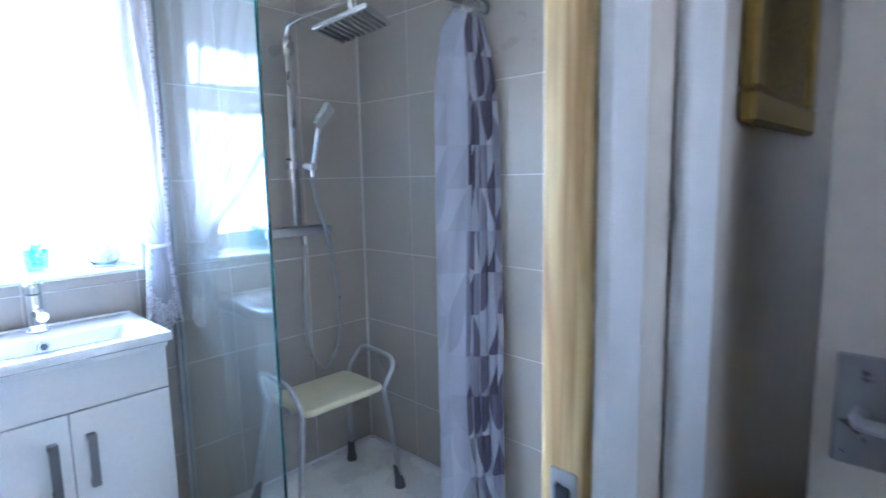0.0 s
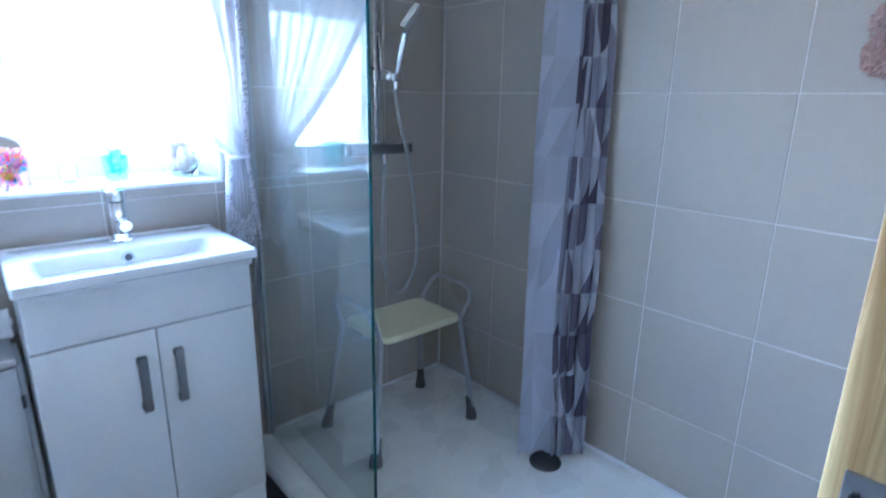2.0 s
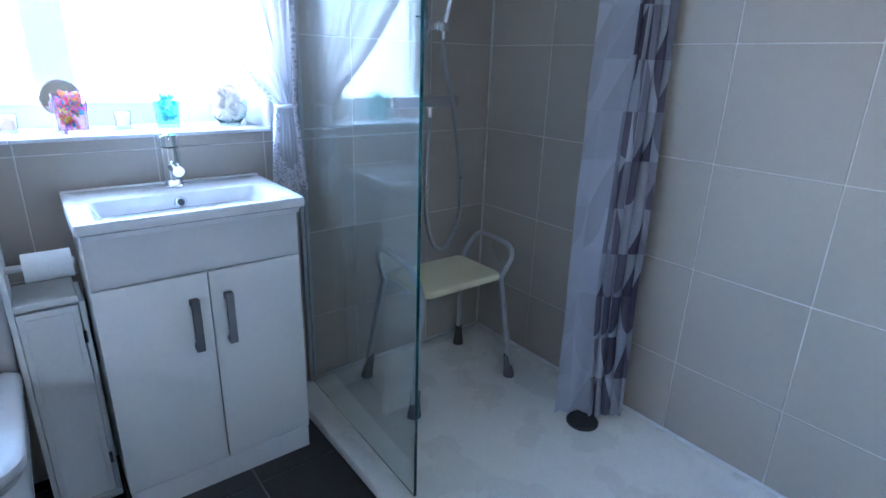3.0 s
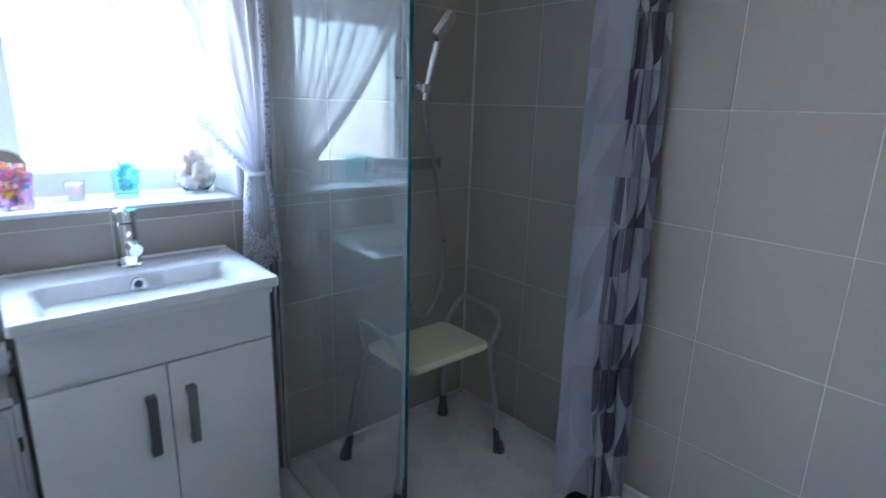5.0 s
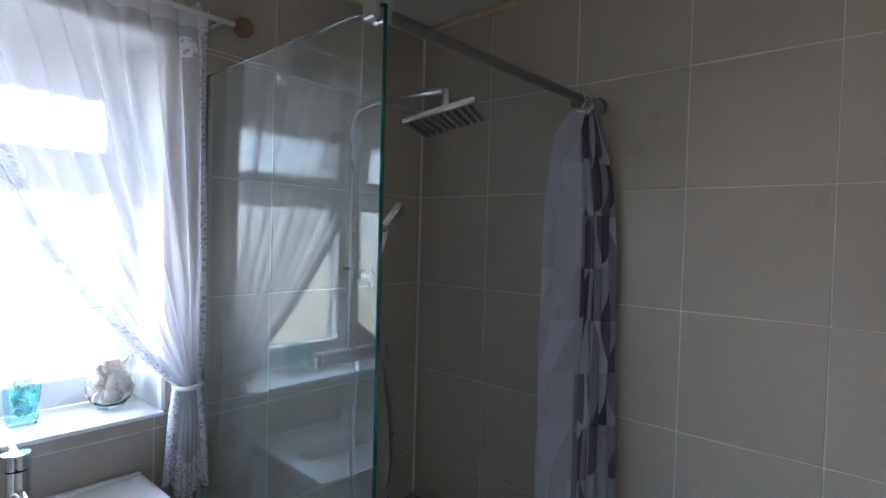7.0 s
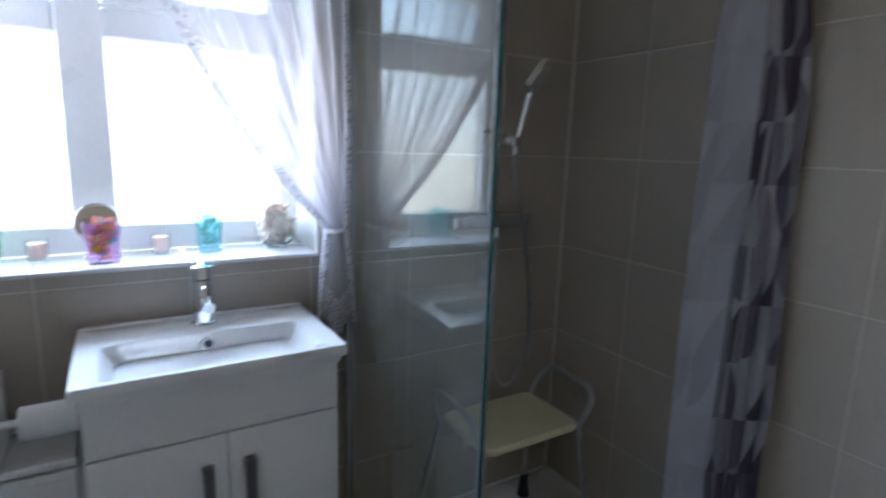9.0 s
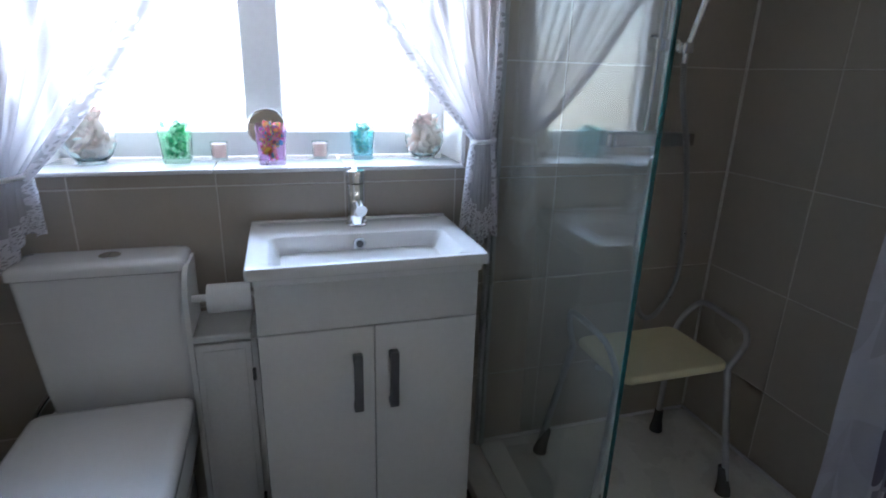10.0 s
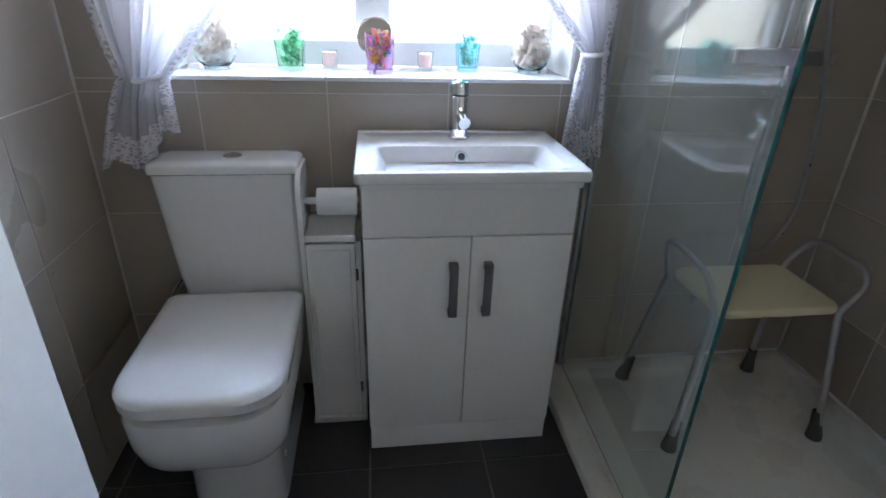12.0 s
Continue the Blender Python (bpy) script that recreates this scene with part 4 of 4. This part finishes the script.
    for ob in bpy.data.objects:
        if ob.parent == b:
            ob.location.z += 0.007


basin()


def tap():
    t = thing("basin_tap", "chrome monobloc mixer tap on the basin", "tap")
    x, y, z = -1.264, -0.080, 0.858
    part("body", lathe([(0.029, 0), (0.029, 0.004), (0.0255, 0.007), (0.025, 0.012), (0.025, 0.108), (0.024, 0.110)], x, y, z), M_CHROME, t)
    part("spout", tube(smooth_path([(x, y - 0.010, z + 0.058), (x + 0.002, y - 0.026, z + 0.060), (x + 0.004, y - 0.066, z + 0.052)], 5), [0.0150] * 11, 18), M_CHROME, t)
    part("lever", lathe([(0.0225, 0.112), (0.0255, 0.114), (0.0255, 0.140), (0.024, 0.144), (0.001, 0.146)], x, y, z), M_CHROME, t)
    part("lever_tab", tube([(x, y, z + 0.138), (x, y + 0.045, z + 0.150)], [0.009, 0.006], 12), M_CHROME, t)


tap()


# ---- toilet ----
def toilet():
    t = thing("toilet", "white close-coupled toilet with its lid down", "toilet")
    cx0, cx1 = -2.055, -1.681
    part("cistern", loft([rounded(cx0 + 0.042, cx1 - 0.016, -0.122, -0.008, 0.388, 0.02, 5), rounded(cx0 + 0.030, cx1 - 0.012, -0.122, -0.006, 0.47, 0.02, 5), rounded(cx0 + 0.007, cx1 - 0.005, -0.124, -0.004, 0.74, 0.02, 5), rounded(cx0 + 0.006, cx1 - 0.004, -0.124, -0.004, 0.7535, 0.02, 5)]), M_CERAM, t)
    part("cistern_lid", loft([rounded(cx0 + 0.004, cx1 - 0.003, -0.126, -0.004, 0.7555, 0.015, 5), rounded(cx0, cx1, -0.131, -0.002, 0.7585, 0.018, 5), rounded(cx0, cx1, -0.131, -0.002, 0.775, 0.018, 5), rounded(cx0 + 0.003, cx1 - 0.003, -0.128, -0.003, 0.781, 0.018, 5), rounded(cx0 + 0.010, cx1 - 0.010, -0.121, -0.005, 0.7855, 0.018, 5), rounded(cx0 + 0.03, cx1 - 0.03, -0.10, -0.02, 0.7875, 0.02, 5)]), M_CERAM, t)
    bt = part("flush_button", lathe([(0.024, 0), (0.024, 0.003), (0.020, 0.005), (0.001, 0.0052)], -1.852, -0.066, 0.787, 28), M_CHROME, t, "chrome dual flush button")
    part("button_split", box(-1.8525, -1.8515, -0.085, -0.047, 0.7922, 0.7927), M_BLACK, bt)
    px0, px1 = -2.034, -1.696
    part("pan", loft([rounded(-1.965, -1.735, -0.50, -0.02, 0.0, 0.03, 6, 0.06), rounded(-1.960, -1.738, -0.505, -0.02, 0.03, 0.03, 6, 0.06), rounded(-1.955, -1.742, -0.505, -0.02, 0.232, 0.03, 6, 0.06), rounded(-1.957, -1.740, -0.51, -0.02, 0.250, 0.03, 6, 0.06), rounded(px0 + 0.014, px1 - 0.014, -0.590, -0.02, 0.262, 0.03, 6, 0.09), rounded(px0 + 0.003, px1 - 0.003, -0.606, -0.02, 0.286, 0.03, 6, 0.10),
                      rounded(px0, px1, -0.618, -0.02, 0.33, 0.03, 6, 0.105), rounded(px0, px1, -0.622, -0.02, 0.394, 0.03, 6, 0.105), rounded(px0 + 0.004, px1 - 0.004, -0.618, -0.02, 0.409, 0.03, 6, 0.10)]), M_CERAM, t)
    part("seat", loft([rounded(px0 + 0.008, px1 - 0.008, -0.5855, -0.172, 0.402, 0.02, 6, 0.10), rounded(px0 + 0.006, px1 - 0.006, -0.5925, -0.172, 0.406, 0.02, 6, 0.10), rounded(px0 + 0.006, px1 - 0.006, -0.5925, -0.172, 0.411, 0.02, 6, 0.10)]), M_CERAM, t)
    part("lid", loft([rounded(px0 - 0.006, px1 + 0.006, -0.5955, -0.170, 0.4145, 0.02, 6, 0.10), rounded(px0 - 0.008, px1 + 0.008, -0.6115, -0.168, 0.418, 0.022, 6, 0.10), rounded(px0 - 0.008, px1 + 0.008, -0.6115, -0.168, 0.440, 0.022, 6, 0.10), rounded(px0 - 0.003, px1 + 0.003, -0.6055, -0.171, 0.449, 0.022, 6, 0.10), rounded(px0 + 0.006, px1 - 0.006, -0.5955, -0.176, 0.4535, 0.022, 6, 0.095), rounded(px0 + 0.02, px1 - 0.02, -0.5925, -0.19, 0.4553, 0.02, 6, 0.09), rounded(px0 + 0.08, px1 - 0.08, -0.52, -0.25, 0.4565, 0.02, 6, 0.06)]), M_CERAM, t)
    part("inlet_pipe", tube(smooth_path([(-2.075, -0.004, 0.33), (-2.075, -0.05, 0.34), (-2.070, -0.075, 0.40), (-2.030, -0.085, 0.46), (-2.010, -0.09, 0.47)], 5), 0.007, 10), M_CHROME, t, "chrome inlet pipe")
    part("stop_valve", tube([(-2.075, -0.062, 0.362), (-2.073, -0.070, 0.392)], 0.009, 12), M_BLACK, t, "dark stop valve")
    part("cap", tube([(-1.748, -0.41, 0.11), (-1.734, -0.41, 0.11)], 0.009, 12), M_CERAM, t)
    for ob in bpy.data.objects:
        if ob.parent == t and ob.name.split(".")[0] in ("cistern", "cistern_lid", "flush_button"):
            ob.location.z += 0.019
        elif ob.parent == t and ob.name.split(".")[0] in ("seat", "lid"):
            ob.location.z += 0.009


toilet()


def roll_cabinet():
    c = thing("toilet_roll_cabinet", "narrow white painted cabinet with toilet roll rail", "cabinet")
    x0, x1, yf = -1.692, -1.530, -0.190
    # tall side panel with a curved top
    def side(xa, xb, nm):
        prof = [(-0.030, 0.0), (yf, 0.0), (yf, 0.62)] + [(yf + 0.07 - 0.07 * math.cos(radians(a)), 0.715 + 0.075 * math.sin(radians(a))) for a in range(0, 91, 10)] + [(-0.030, 0.79)]
        bm = bmesh.new()
        r1 = [bm.verts.new((xa, y, z)) for y, z in prof]
        r2 = [bm.verts.new((xb, y, z)) for y, z in prof]
        n = len(prof)
        for k in range(n):
            bm.faces.new((r1[k], r1[(k + 1) % n], r2[(k + 1) % n], r2[k]))
        bm.faces.new(r1[::-1])
        bm.faces.new(r2)
        part(nm, bm, M_CABIN, c)
    side(x0 + 0.006, x0 + 0.018, "side_panel")
    part("side_panel", box(x1 - 0.012, x1, yf, -0.030, 0.0225, 0.611, bevel=0.001), M_CABIN, c)
    part("back_panel", box(x0 + 0.018, x1 - 0.012, -0.034, -0.028, 0.0225, 0.611), M_CABIN, c)
    part("shelf", box(x0 + 0.018, x1 - 0.012, yf - 0.004, -0.034, 0.612, 0.630, bevel=0.003), M_CABIN, c)
    part("base", box(x0 + 0.002, x1, yf - 0.008, -0.028, 0.0, 0.022, bevel=0.003), M_CABIN, c)
    d = part("door", box(x0 + 0.020, x1 - 0.014, yf - 0.004, yf + 0.010, 0.026, 0.606, bevel=0.002), M_CABIN, c)
    part("panel_bead", box(x0 + 0.034, x1 - 0.028, yf - 0.007, yf - 0.0045, 0.045, 0.59, bevel=0.001), M_CABIN, d)
    for z in (0.12, 0.50):
        part("hinge", tube([(x1 - 0.012, yf - 0.008, z), (x1 - 0.012, yf - 0.008, z + 0.032)], 0.004, 8), M_RUBBER, c, "dark metal hinge")
    part("rail", tube([(x0 + 0.018, -0.135, 0.706), (x1 - 0.0005, -0.135, 0.706)], 0.009, 12), M_CABIN, c, "white roll rail")
    return c


roll_cabinet()
rb_ = bmesh.new()
add_tube(rb_, [(-1.638, -0.135, 0.703), (-1.536, -0.135, 0.703)], 0.036, 40)
solid("toilet_roll", rb_, M_PAPER, "white toilet roll on the cabinet rail", "toilet roll")


# ---- lace curtains ----
def lace_curtain(mirror):
    """Tied-back sheer: wide at the rod, drawn to a waist at the wall side, with a flared tail."""
    c = thing("lace_curtain", "sheer white lace curtain tied back beside the window", "curtain", "lace curtains")
    if mirror:
        top_in, top_out, tie_x, tie_z, bot_in, bot_out, bot_z = -1.395, -2.140, -2.020, 1.000, -1.975, -2.165, 0.760
    else:
        top_in, top_out, tie_x, tie_z, bot_in, bot_out, bot_z = -1.490, -0.872, -0.915, 1.075, -0.968, -0.866, 0.785
    top = 2.030
    sgn = -1 if mirror else 1
    win_, wout = (0.040, 0.062) if mirror else (0.028, 0.026)

    def edge(v):
        if v < 0.74:
            t = v / 0.74
            z = top + (tie_z - top) * t
            xi = top_in + (tie_x - sgn * win_ - top_in) * (0.72 * t + 0.28 * t ** 3)
            xo = top_out + (tie_x + sgn * wout - top_out) * t ** 5
        else:
            t = (v - 0.74) / 0.26
            z = tie_z + (bot_z - tie_z) * t
            xi = tie_x - sgn * win_ + (bot_in - tie_x + sgn * win_) * t ** 0.8
            xo = tie_x + sgn * wout + (bot_out - tie_x - sgn * wout) * t ** 0.8
        return xi, xo, z

    FOLDS = 10

    def fn(u, v):
        xi, xo, z = edge(v)
        width = abs(xo - xi)
        # loose S-folds that overlap one another and draw together towards the tie
        ph = 2 * math.pi * (FOLDS * u + 0.22 * math.sin(5 * u + 2.2 * v) + 0.10 * math.sin(13 * u))
        hang = min(1, v / 0.10)
        roll = (0.004 + 0.013 * hang) * (0.75 + 0.35 * math.sin(u * 17 + 1.3))
        roll = min(roll, width * 0.06 + 0.004)
        deep = (0.007 + 0.010 * hang) * (0.8 + 0.3 * math.sin(u * 11 + v * 3))
        if 0.70 < v < 0.80:
            deep *= 0.7
        x = xi + (xo - xi) * u + sgn * roll * math.sin(ph)
        y = -0.066 - deep * math.cos(ph) - 0.004 * math.sin(u * 47 + v * 6)
        if v < 0.74:
            z += -0.09 * math.sin(math.pi * v / 0.74) * (1 - u) * 0.35
        else:
            t = (v - 0.74) / 0.26
            z += 0.030 * t * math.sin(u * 9) + (0.10 if mirror else 0.03) * (1 - u) * t
        if v < 0.012:
            z += 0.010 * math.sin(u * 30 * math.pi)
        return (x, min(y, -0.018), z)

    cloth("cloth", fn, 300, 80, M_LACE, c, lambda u, v: (u * 0.85, v * 1.28))
    tp = [(tie_x + 0.030 * math.cos(a), -0.072 + 0.040 * math.sin(a), tie_z + 0.004 * math.cos(a)) for a in [2 * math.pi * i / 24 for i in range(25)]]
    part("tieback", tube(tp, 0.006, 8), M_TIE, c, "white cord tieback")


lace_curtain(False)
lace_curtain(True)

rod = thing("curtain_rod", "thin white curtain rod with brown wooden ball finials", "curtain rod")
part("pole", tube([(-2.19, -0.072, 2.012), (-0.80, -0.072, 2.012)], 0.007, 12), M_CABIN, rod)
for fx in (-0.782, -2.196):
    part("finial", lathe([(0.001, -0.027), (0.014, -0.023), (0.024, -0.012), (0.027, 0), (0.024, 0.012), (0.014, 0.023), (0.001, 0.027)], fx, -0.072, 2.012, 20), M_FINIAL, rod, "brown wooden ball finial")
for fx in (-0.835, -1.48, -2.15):
    part("bracket", tube([(fx, -0.001, 2.012), (fx, -0.070, 2.012)], 0.005, 8), M_CABIN, rod)


# ---- things on the sill ----
SZ = WZ0


def lumps(spots, size, seed, squash=0.7):
    """A heap of small faceted pieces."""
    rnd = random.Random(seed)
    bm = bmesh.new()
    for p in spots:
        r = bmesh.ops.create_icosphere(bm, subdivisions=1, radius=size * rnd.uniform(0.7, 1.25))
        m = Euler((rnd.uniform(0, 6), rnd.uniform(0, 6), rnd.uniform(0, 6))).to_matrix().to_4x4() @ Matrix.Diagonal((1.0, squash, rnd.uniform(0.5, 0.9), 1))
        bmesh.ops.transform(bm, matrix=Matrix.Translation(p) @ m, verts=r["verts"])
    return bm


def heap(x, y, z0, z1, radius_at, n, seed):
    rnd = random.Random(seed)
    out = []
    for k in range(n):
        z = z0 + (z1 - z0) * (k + 0.5) / n
        r = radius_at(z) * math.sqrt(rnd.uniform(0.05, 1))
        a = rnd.uniform(0, 2 * math.pi)
        out.append((x + r * math.cos(a), y + r * math.sin(a), z))
    return out


def shell_jar(x, y, k, seed):
    j = thing("shell_jar", "round glass jar filled with pale pink seashells", "jar", "sill ornaments")
    prof = [(0.030, 0), (0.031, 0.006), (0.044, 0.020), (0.053, 0.045), (0.052, 0.066), (0.042, 0.088), (0.031, 0.100), (0.030, 0.104), (0.040, 0.118)]
    inner = [(0.0388, 0.1182), (0.0288, 0.104), (0.0298, 0.0995), (0.0408, 0.0875), (0.0508, 0.066), (0.0518, 0.045), (0.0428, 0.0212), (0.029, 0.009)]
    g = part("glass", lathe([(r * k, h * k) for r, h in prof + inner], x, y, SZ + 0.0005, 32), M_CLEAR, j, "clear rounded glass")
    g.visible_shadow = False
    rad = lambda z: k * (0.043 if SZ + 0.03 * k < z < SZ + 0.075 * k else 0.030)
    part("shell_filling", lumps(heap(x, y, SZ + 0.017 * k, SZ + 0.118 * k, rad, 95, seed), 0.0155 * k, seed, 0.45), M_SHELL, j, "pale pink and cream shells")
    return j


shell_jar(-1.905, 0.112, 1.10, 3)
shell_jar(-1.030, 0.120, 1.07, 8)


def bead_glass(x, y, w, h, glass, beads, seed, label):
    """A square flared tumbler full of beads."""
    j = thing("bead_tumbler", label, "tumbler", "sill ornaments")
    s = []
    for q, z in ((0.40, 0), (0.42, 0.004), (0.44, h * 0.35), (0.48, h * 0.8), (0.50, h), (0.475, h), (0.455, h * 0.8), (0.415, h * 0.35), (0.39, 0.012)):
        s.append(rounded(x - w * q, x + w * q, y - w * q, y + w * q, SZ + 0.0005 + z, w * 0.09, 3))
    g = part("glass", loft(s), glass, j)
    g.visible_shadow = False
    part("bead_filling", lumps(heap(x, y, SZ + 0.020, SZ + h * 1.04, lambda z: w * (0.31 + 0.06 * (z - SZ) / h), 52, seed), w * 0.14, seed, 0.8), beads, j, "shiny glass beads")


bead_glass(-1.706, 0.112, 0.078, 0.098, M_GREEN, M_GEM_GREEN, 5, "green square glass tumbler filled with green beads")
bead_glass(-1.466, 0.060, 0.080, 0.104, M_VIOLET, M_GEM_MIX, 6, "violet glass tumbler filled with bright mixed beads")
bead_glass(-1.217, 0.118, 0.066, 0.096, M_BLUE, M_GEM_BLUE, 7, "turquoise glass tumbler filled with sea glass beads")


def tealight(x, y):
    c = thing("candle_holder", "small clear glass holder with pale pink candle", "candle", "sill ornaments")
    g = part("glass", lathe([(0.019, 0), (0.020, 0.004), (0.023, 0.05), (0.0215, 0.05), (0.0185, 0.008)], x, y, SZ + 0.0005, 24), M_CLEAR, c)
    g.visible_shadow = False
    w = part("candle", lathe([(0.0178, 0), (0.0200, 0.036), (0.012, 0.038), (0.001, 0.037)], x, y, SZ + 0.009, 20), M_WAX, c, "pale pink wax")
    part("wick", tube([(x, y, SZ + 0.045), (x + 0.001, y, SZ + 0.051)], 0.0008, 6), M_BLACK, w)


tealight(-1.605, 0.135)
tealight(-1.335, 0.135)


def mirror():
    m = thing("vanity_mirror", "small round chrome-framed mirror standing on the sill", "mirror")
    x, y, z = -1.476, 0.135, SZ + 0.088
    tilt = Matrix.Translation((x, y, z)) @ Euler((radians(71), 0, 0)).to_matrix().to_4x4()
    gb = lathe([(0.047, -0.003), (0.047, 0.003)], 0, 0, 0, 40)
    bmesh.ops.transform(gb, matrix=tilt, verts=gb.verts)
    part("mirror_glass", gb, M_MIRROR, m)
    rb = tube([(0.0495 * math.cos(a), 0.0495 * math.sin(a), 0) for a in [2 * math.pi * i / 48 for i in range(49)]], 0.004, 10)
    bmesh.ops.transform(rb, matrix=tilt, verts=rb.verts)
    part("rim", rb, M_CHROME, m)
    part("stem", tube([(x, y, z - 0.05), (x, y, SZ + 0.008)], 0.005, 12), M_CHROME, m)
    part("base", lathe([(0.036, 0), (0.036, 0.003), (0.03, 0.006), (0.006, 0.010)], x, y, SZ + 0.0005, 28), M_CHROME, m)


mirror()


# ---- hanging raffia ornament on the shower wall ----
def ornament():
    o = thing("raffia_ornament", "pinkish brown twisted raffia ornament hanging on the wall", "ornament")
    rnd = random.Random(11)
    bm = bmesh.new()
    for lobe, (cz, rr) in enumerate(((1.430, 0.036), (1.362, 0.040))):
        for k in range(95):
            d = Vector((rnd.gauss(0, 1), rnd.gauss(0, 1), rnd.gauss(0, 1))).normalized()
            n = d.orthogonal().normalized()
            n.rotate(Matrix.Rotation(rnd.uniform(0, 6.28), 3, d))
            b = d.cross(n)
            r = rnd.uniform(0.010, 0.020)
            base = Vector((-0.050, -1.480, cz)) + d * rr * 1.03 * rnd.uniform(0.75, 1.0)
            pts = [base + n * r * math.cos(a) + b * r * math.sin(a) + d * 0.012 * math.sin(2.3 * a) for a in [5.2 * i / 10 for i in range(11)]]
            pts = [Vector((min(p.x, -0.004), p.y, p.z)) for p in pts]
            add_tube(bm, pts, 0.0024, 5)
    part("raffia", bm, M_RAFFIA, o)
    part("cord", tube([(-0.05, -1.492, 1.46), (-0.03, -1.492, 1.56), (-0.008, -1.492, 1.67)], 0.002, 6), M_RAFFIA, o)
    part("hook", tube(smooth_path([(-0.002, -1.492, 1.68), (-0.014, -1.492, 1.68), (-0.018, -1.492, 1.672), (-0.012, -1.492, 1.664)], 4), 0.002, 8), M_CHROME, o)


ornament()


# ---- hall ----
def picture():
    p = thing("framed_picture", "gilt framed picture in brown and ochre on the hall wall", "picture")
    x0, x1, z0, z1, y = -0.66, -0.21, 1.35, 1.93, YH - 0.002
    fr = bmesh.new()
    for a in ((x0, x1, z0, z0 + 0.05), (x0, x1, z1 - 0.05, z1), (x0, x0 + 0.05, z0 + 0.05, z1 - 0.05), (x1 - 0.05, x1, z0 + 0.05, z1 - 0.05)):
        add_box(fr, a[0], a[1], y - 0.024, y, a[2], a[3], bevel=0.006)
    part("frame", fr, M_PICFRAME, p)
    part("canvas", box(x0 + 0.05, x1 - 0.05, y - 0.012, y, z0 + 0.05, z1 - 0.05), mat("ochre_canvas", (0.26, 0.19, 0.08), 0.7, var=0.5, scale=7), p)


picture()
hd = tagged(new("door_2"), "cream painted hall door standing open", "door", "", "structure")
part("leaf", box(-0.700, -0.662, -2.625, -1.862, 0.006, 1.98, bevel=0.002), M_HALL, hd)
for nm_, y_ in (("hinge", 0.3), ("hinge", 1.6)):
    part(nm_, tube([(-0.706, -2.630, y_), (-0.706, -2.630, y_ + 0.08)], 0.006, 10), M_SATIN, hd)
pl = part("handle_plate", box(-0.708, -0.7005, -1.945, -1.885, 0.895, 1.045, bevel=0.003), M_SATIN, hd, "satin metal back plate")
part("lever", tube(smooth_path([(-0.707, -1.915, 0.97), (-0.745, -1.915, 0.97), (-0.752, -1.93, 0.97), (-0.752, -2.03, 0.968)], 5), 0.009, 10), M_ALU, pl, "satin aluminium lever")


# ---- tiles ----
def cut(rect, hole):
    """Pieces of a rectangle (a0, a1, b0, b1) left outside a hole of the same form."""
    a0, a1, b0, b1 = rect
    h0, h1, g0, g1 = hole
    if a1 <= h0 or a0 >= h1 or b1 <= g0 or b0 >= g1:
        return [rect]
    out = []
    if b0 < g0:
        out.append((a0, a1, b0, g0))
    if b1 > g1:
        out.append((a0, a1, g1, b1))
    m0, m1 = max(b0, g0), min(b1, g1)
    if a0 < h0:
        out.append((a0, h0, m0, m1))
    if a1 > h1:
        out.append((h1, a1, m0, m1))
    return out


tile_meshes = {}


def tile_mesh(w, h, d, axis, material):
    key = (round(w, 4), round(h, 4), axis, material.name)
    if key not in tile_meshes:
        bm = bmesh.new()
        size = {"y": (w, d, h), "x": (d, w, h), "z": (w, h, d)}[axis]
        add_box(bm, -size[0] / 2, size[0] / 2, -size[1] / 2, size[1] / 2, -size[2] / 2, size[2] / 2, bevel=0.0012)
        tile_meshes[key] = mesh_of("tile", bm, material)
    return tile_meshes[key]


def lay(parent, axis, level, acuts, bcuts, material, hole=None, gap=0.0032):
    """Tiles in the grid of two lists of joint lines, on the plane axis = level, facing the room."""
    d = 0.010
    inward = {"window": 1, "right": 1, "left": -1, "floor": -1}[parent]
    host = {"window": wall_window, "right": wall_right, "left": wall_left, "floor": bpy.data.objects["floor"]}[parent]
    for a0, a1 in zip(acuts, acuts[1:]):
        for b0, b1 in zip(bcuts, bcuts[1:]):
            for r in (cut((a0, a1, b0, b1), hole) if hole else [(a0, a1, b0, b1)]):
                w, h = r[1] - r[0] - gap, r[3] - r[2] - gap
                if w < 0.008 or h < 0.008:
                    continue
                ob = new("tile", tile_mesh(w, h, d, axis, material))
                a, b = (r[0] + r[1]) / 2, (r[2] + r[3]) / 2
                c = level + inward * d / 2
                ob.location = {"y": (a, c, b), "x": (c, a, b), "z": (a, b, c)}[axis]
                ob.parent = host


lay("window", "y", YW, [XL, -1.937, -1.607, -1.282, -0.967, -0.638, -0.305, XR], ZROWS, M_TILE, (WX0, WX1, WZ0 - 0.012, WZ1))
lay("right", "x", XR, [YD, -1.641, -1.311, -0.981, -0.651, -0.321, YW], ZROWS, M_TILE)
lay("left", "x", XL, [YD, -1.640, -1.310, -0.980, -0.650, -0.320, YW], ZROWS, M_TILE)
lay("floor", "z", 0.0, [XL, -2.176, -1.849, -1.523, -1.197, -0.871, -0.545, -0.2, XR], [YD, -1.374, -1.044, -0.714, -0.384, -0.054, YW], M_FLOOR, gap=0.005)
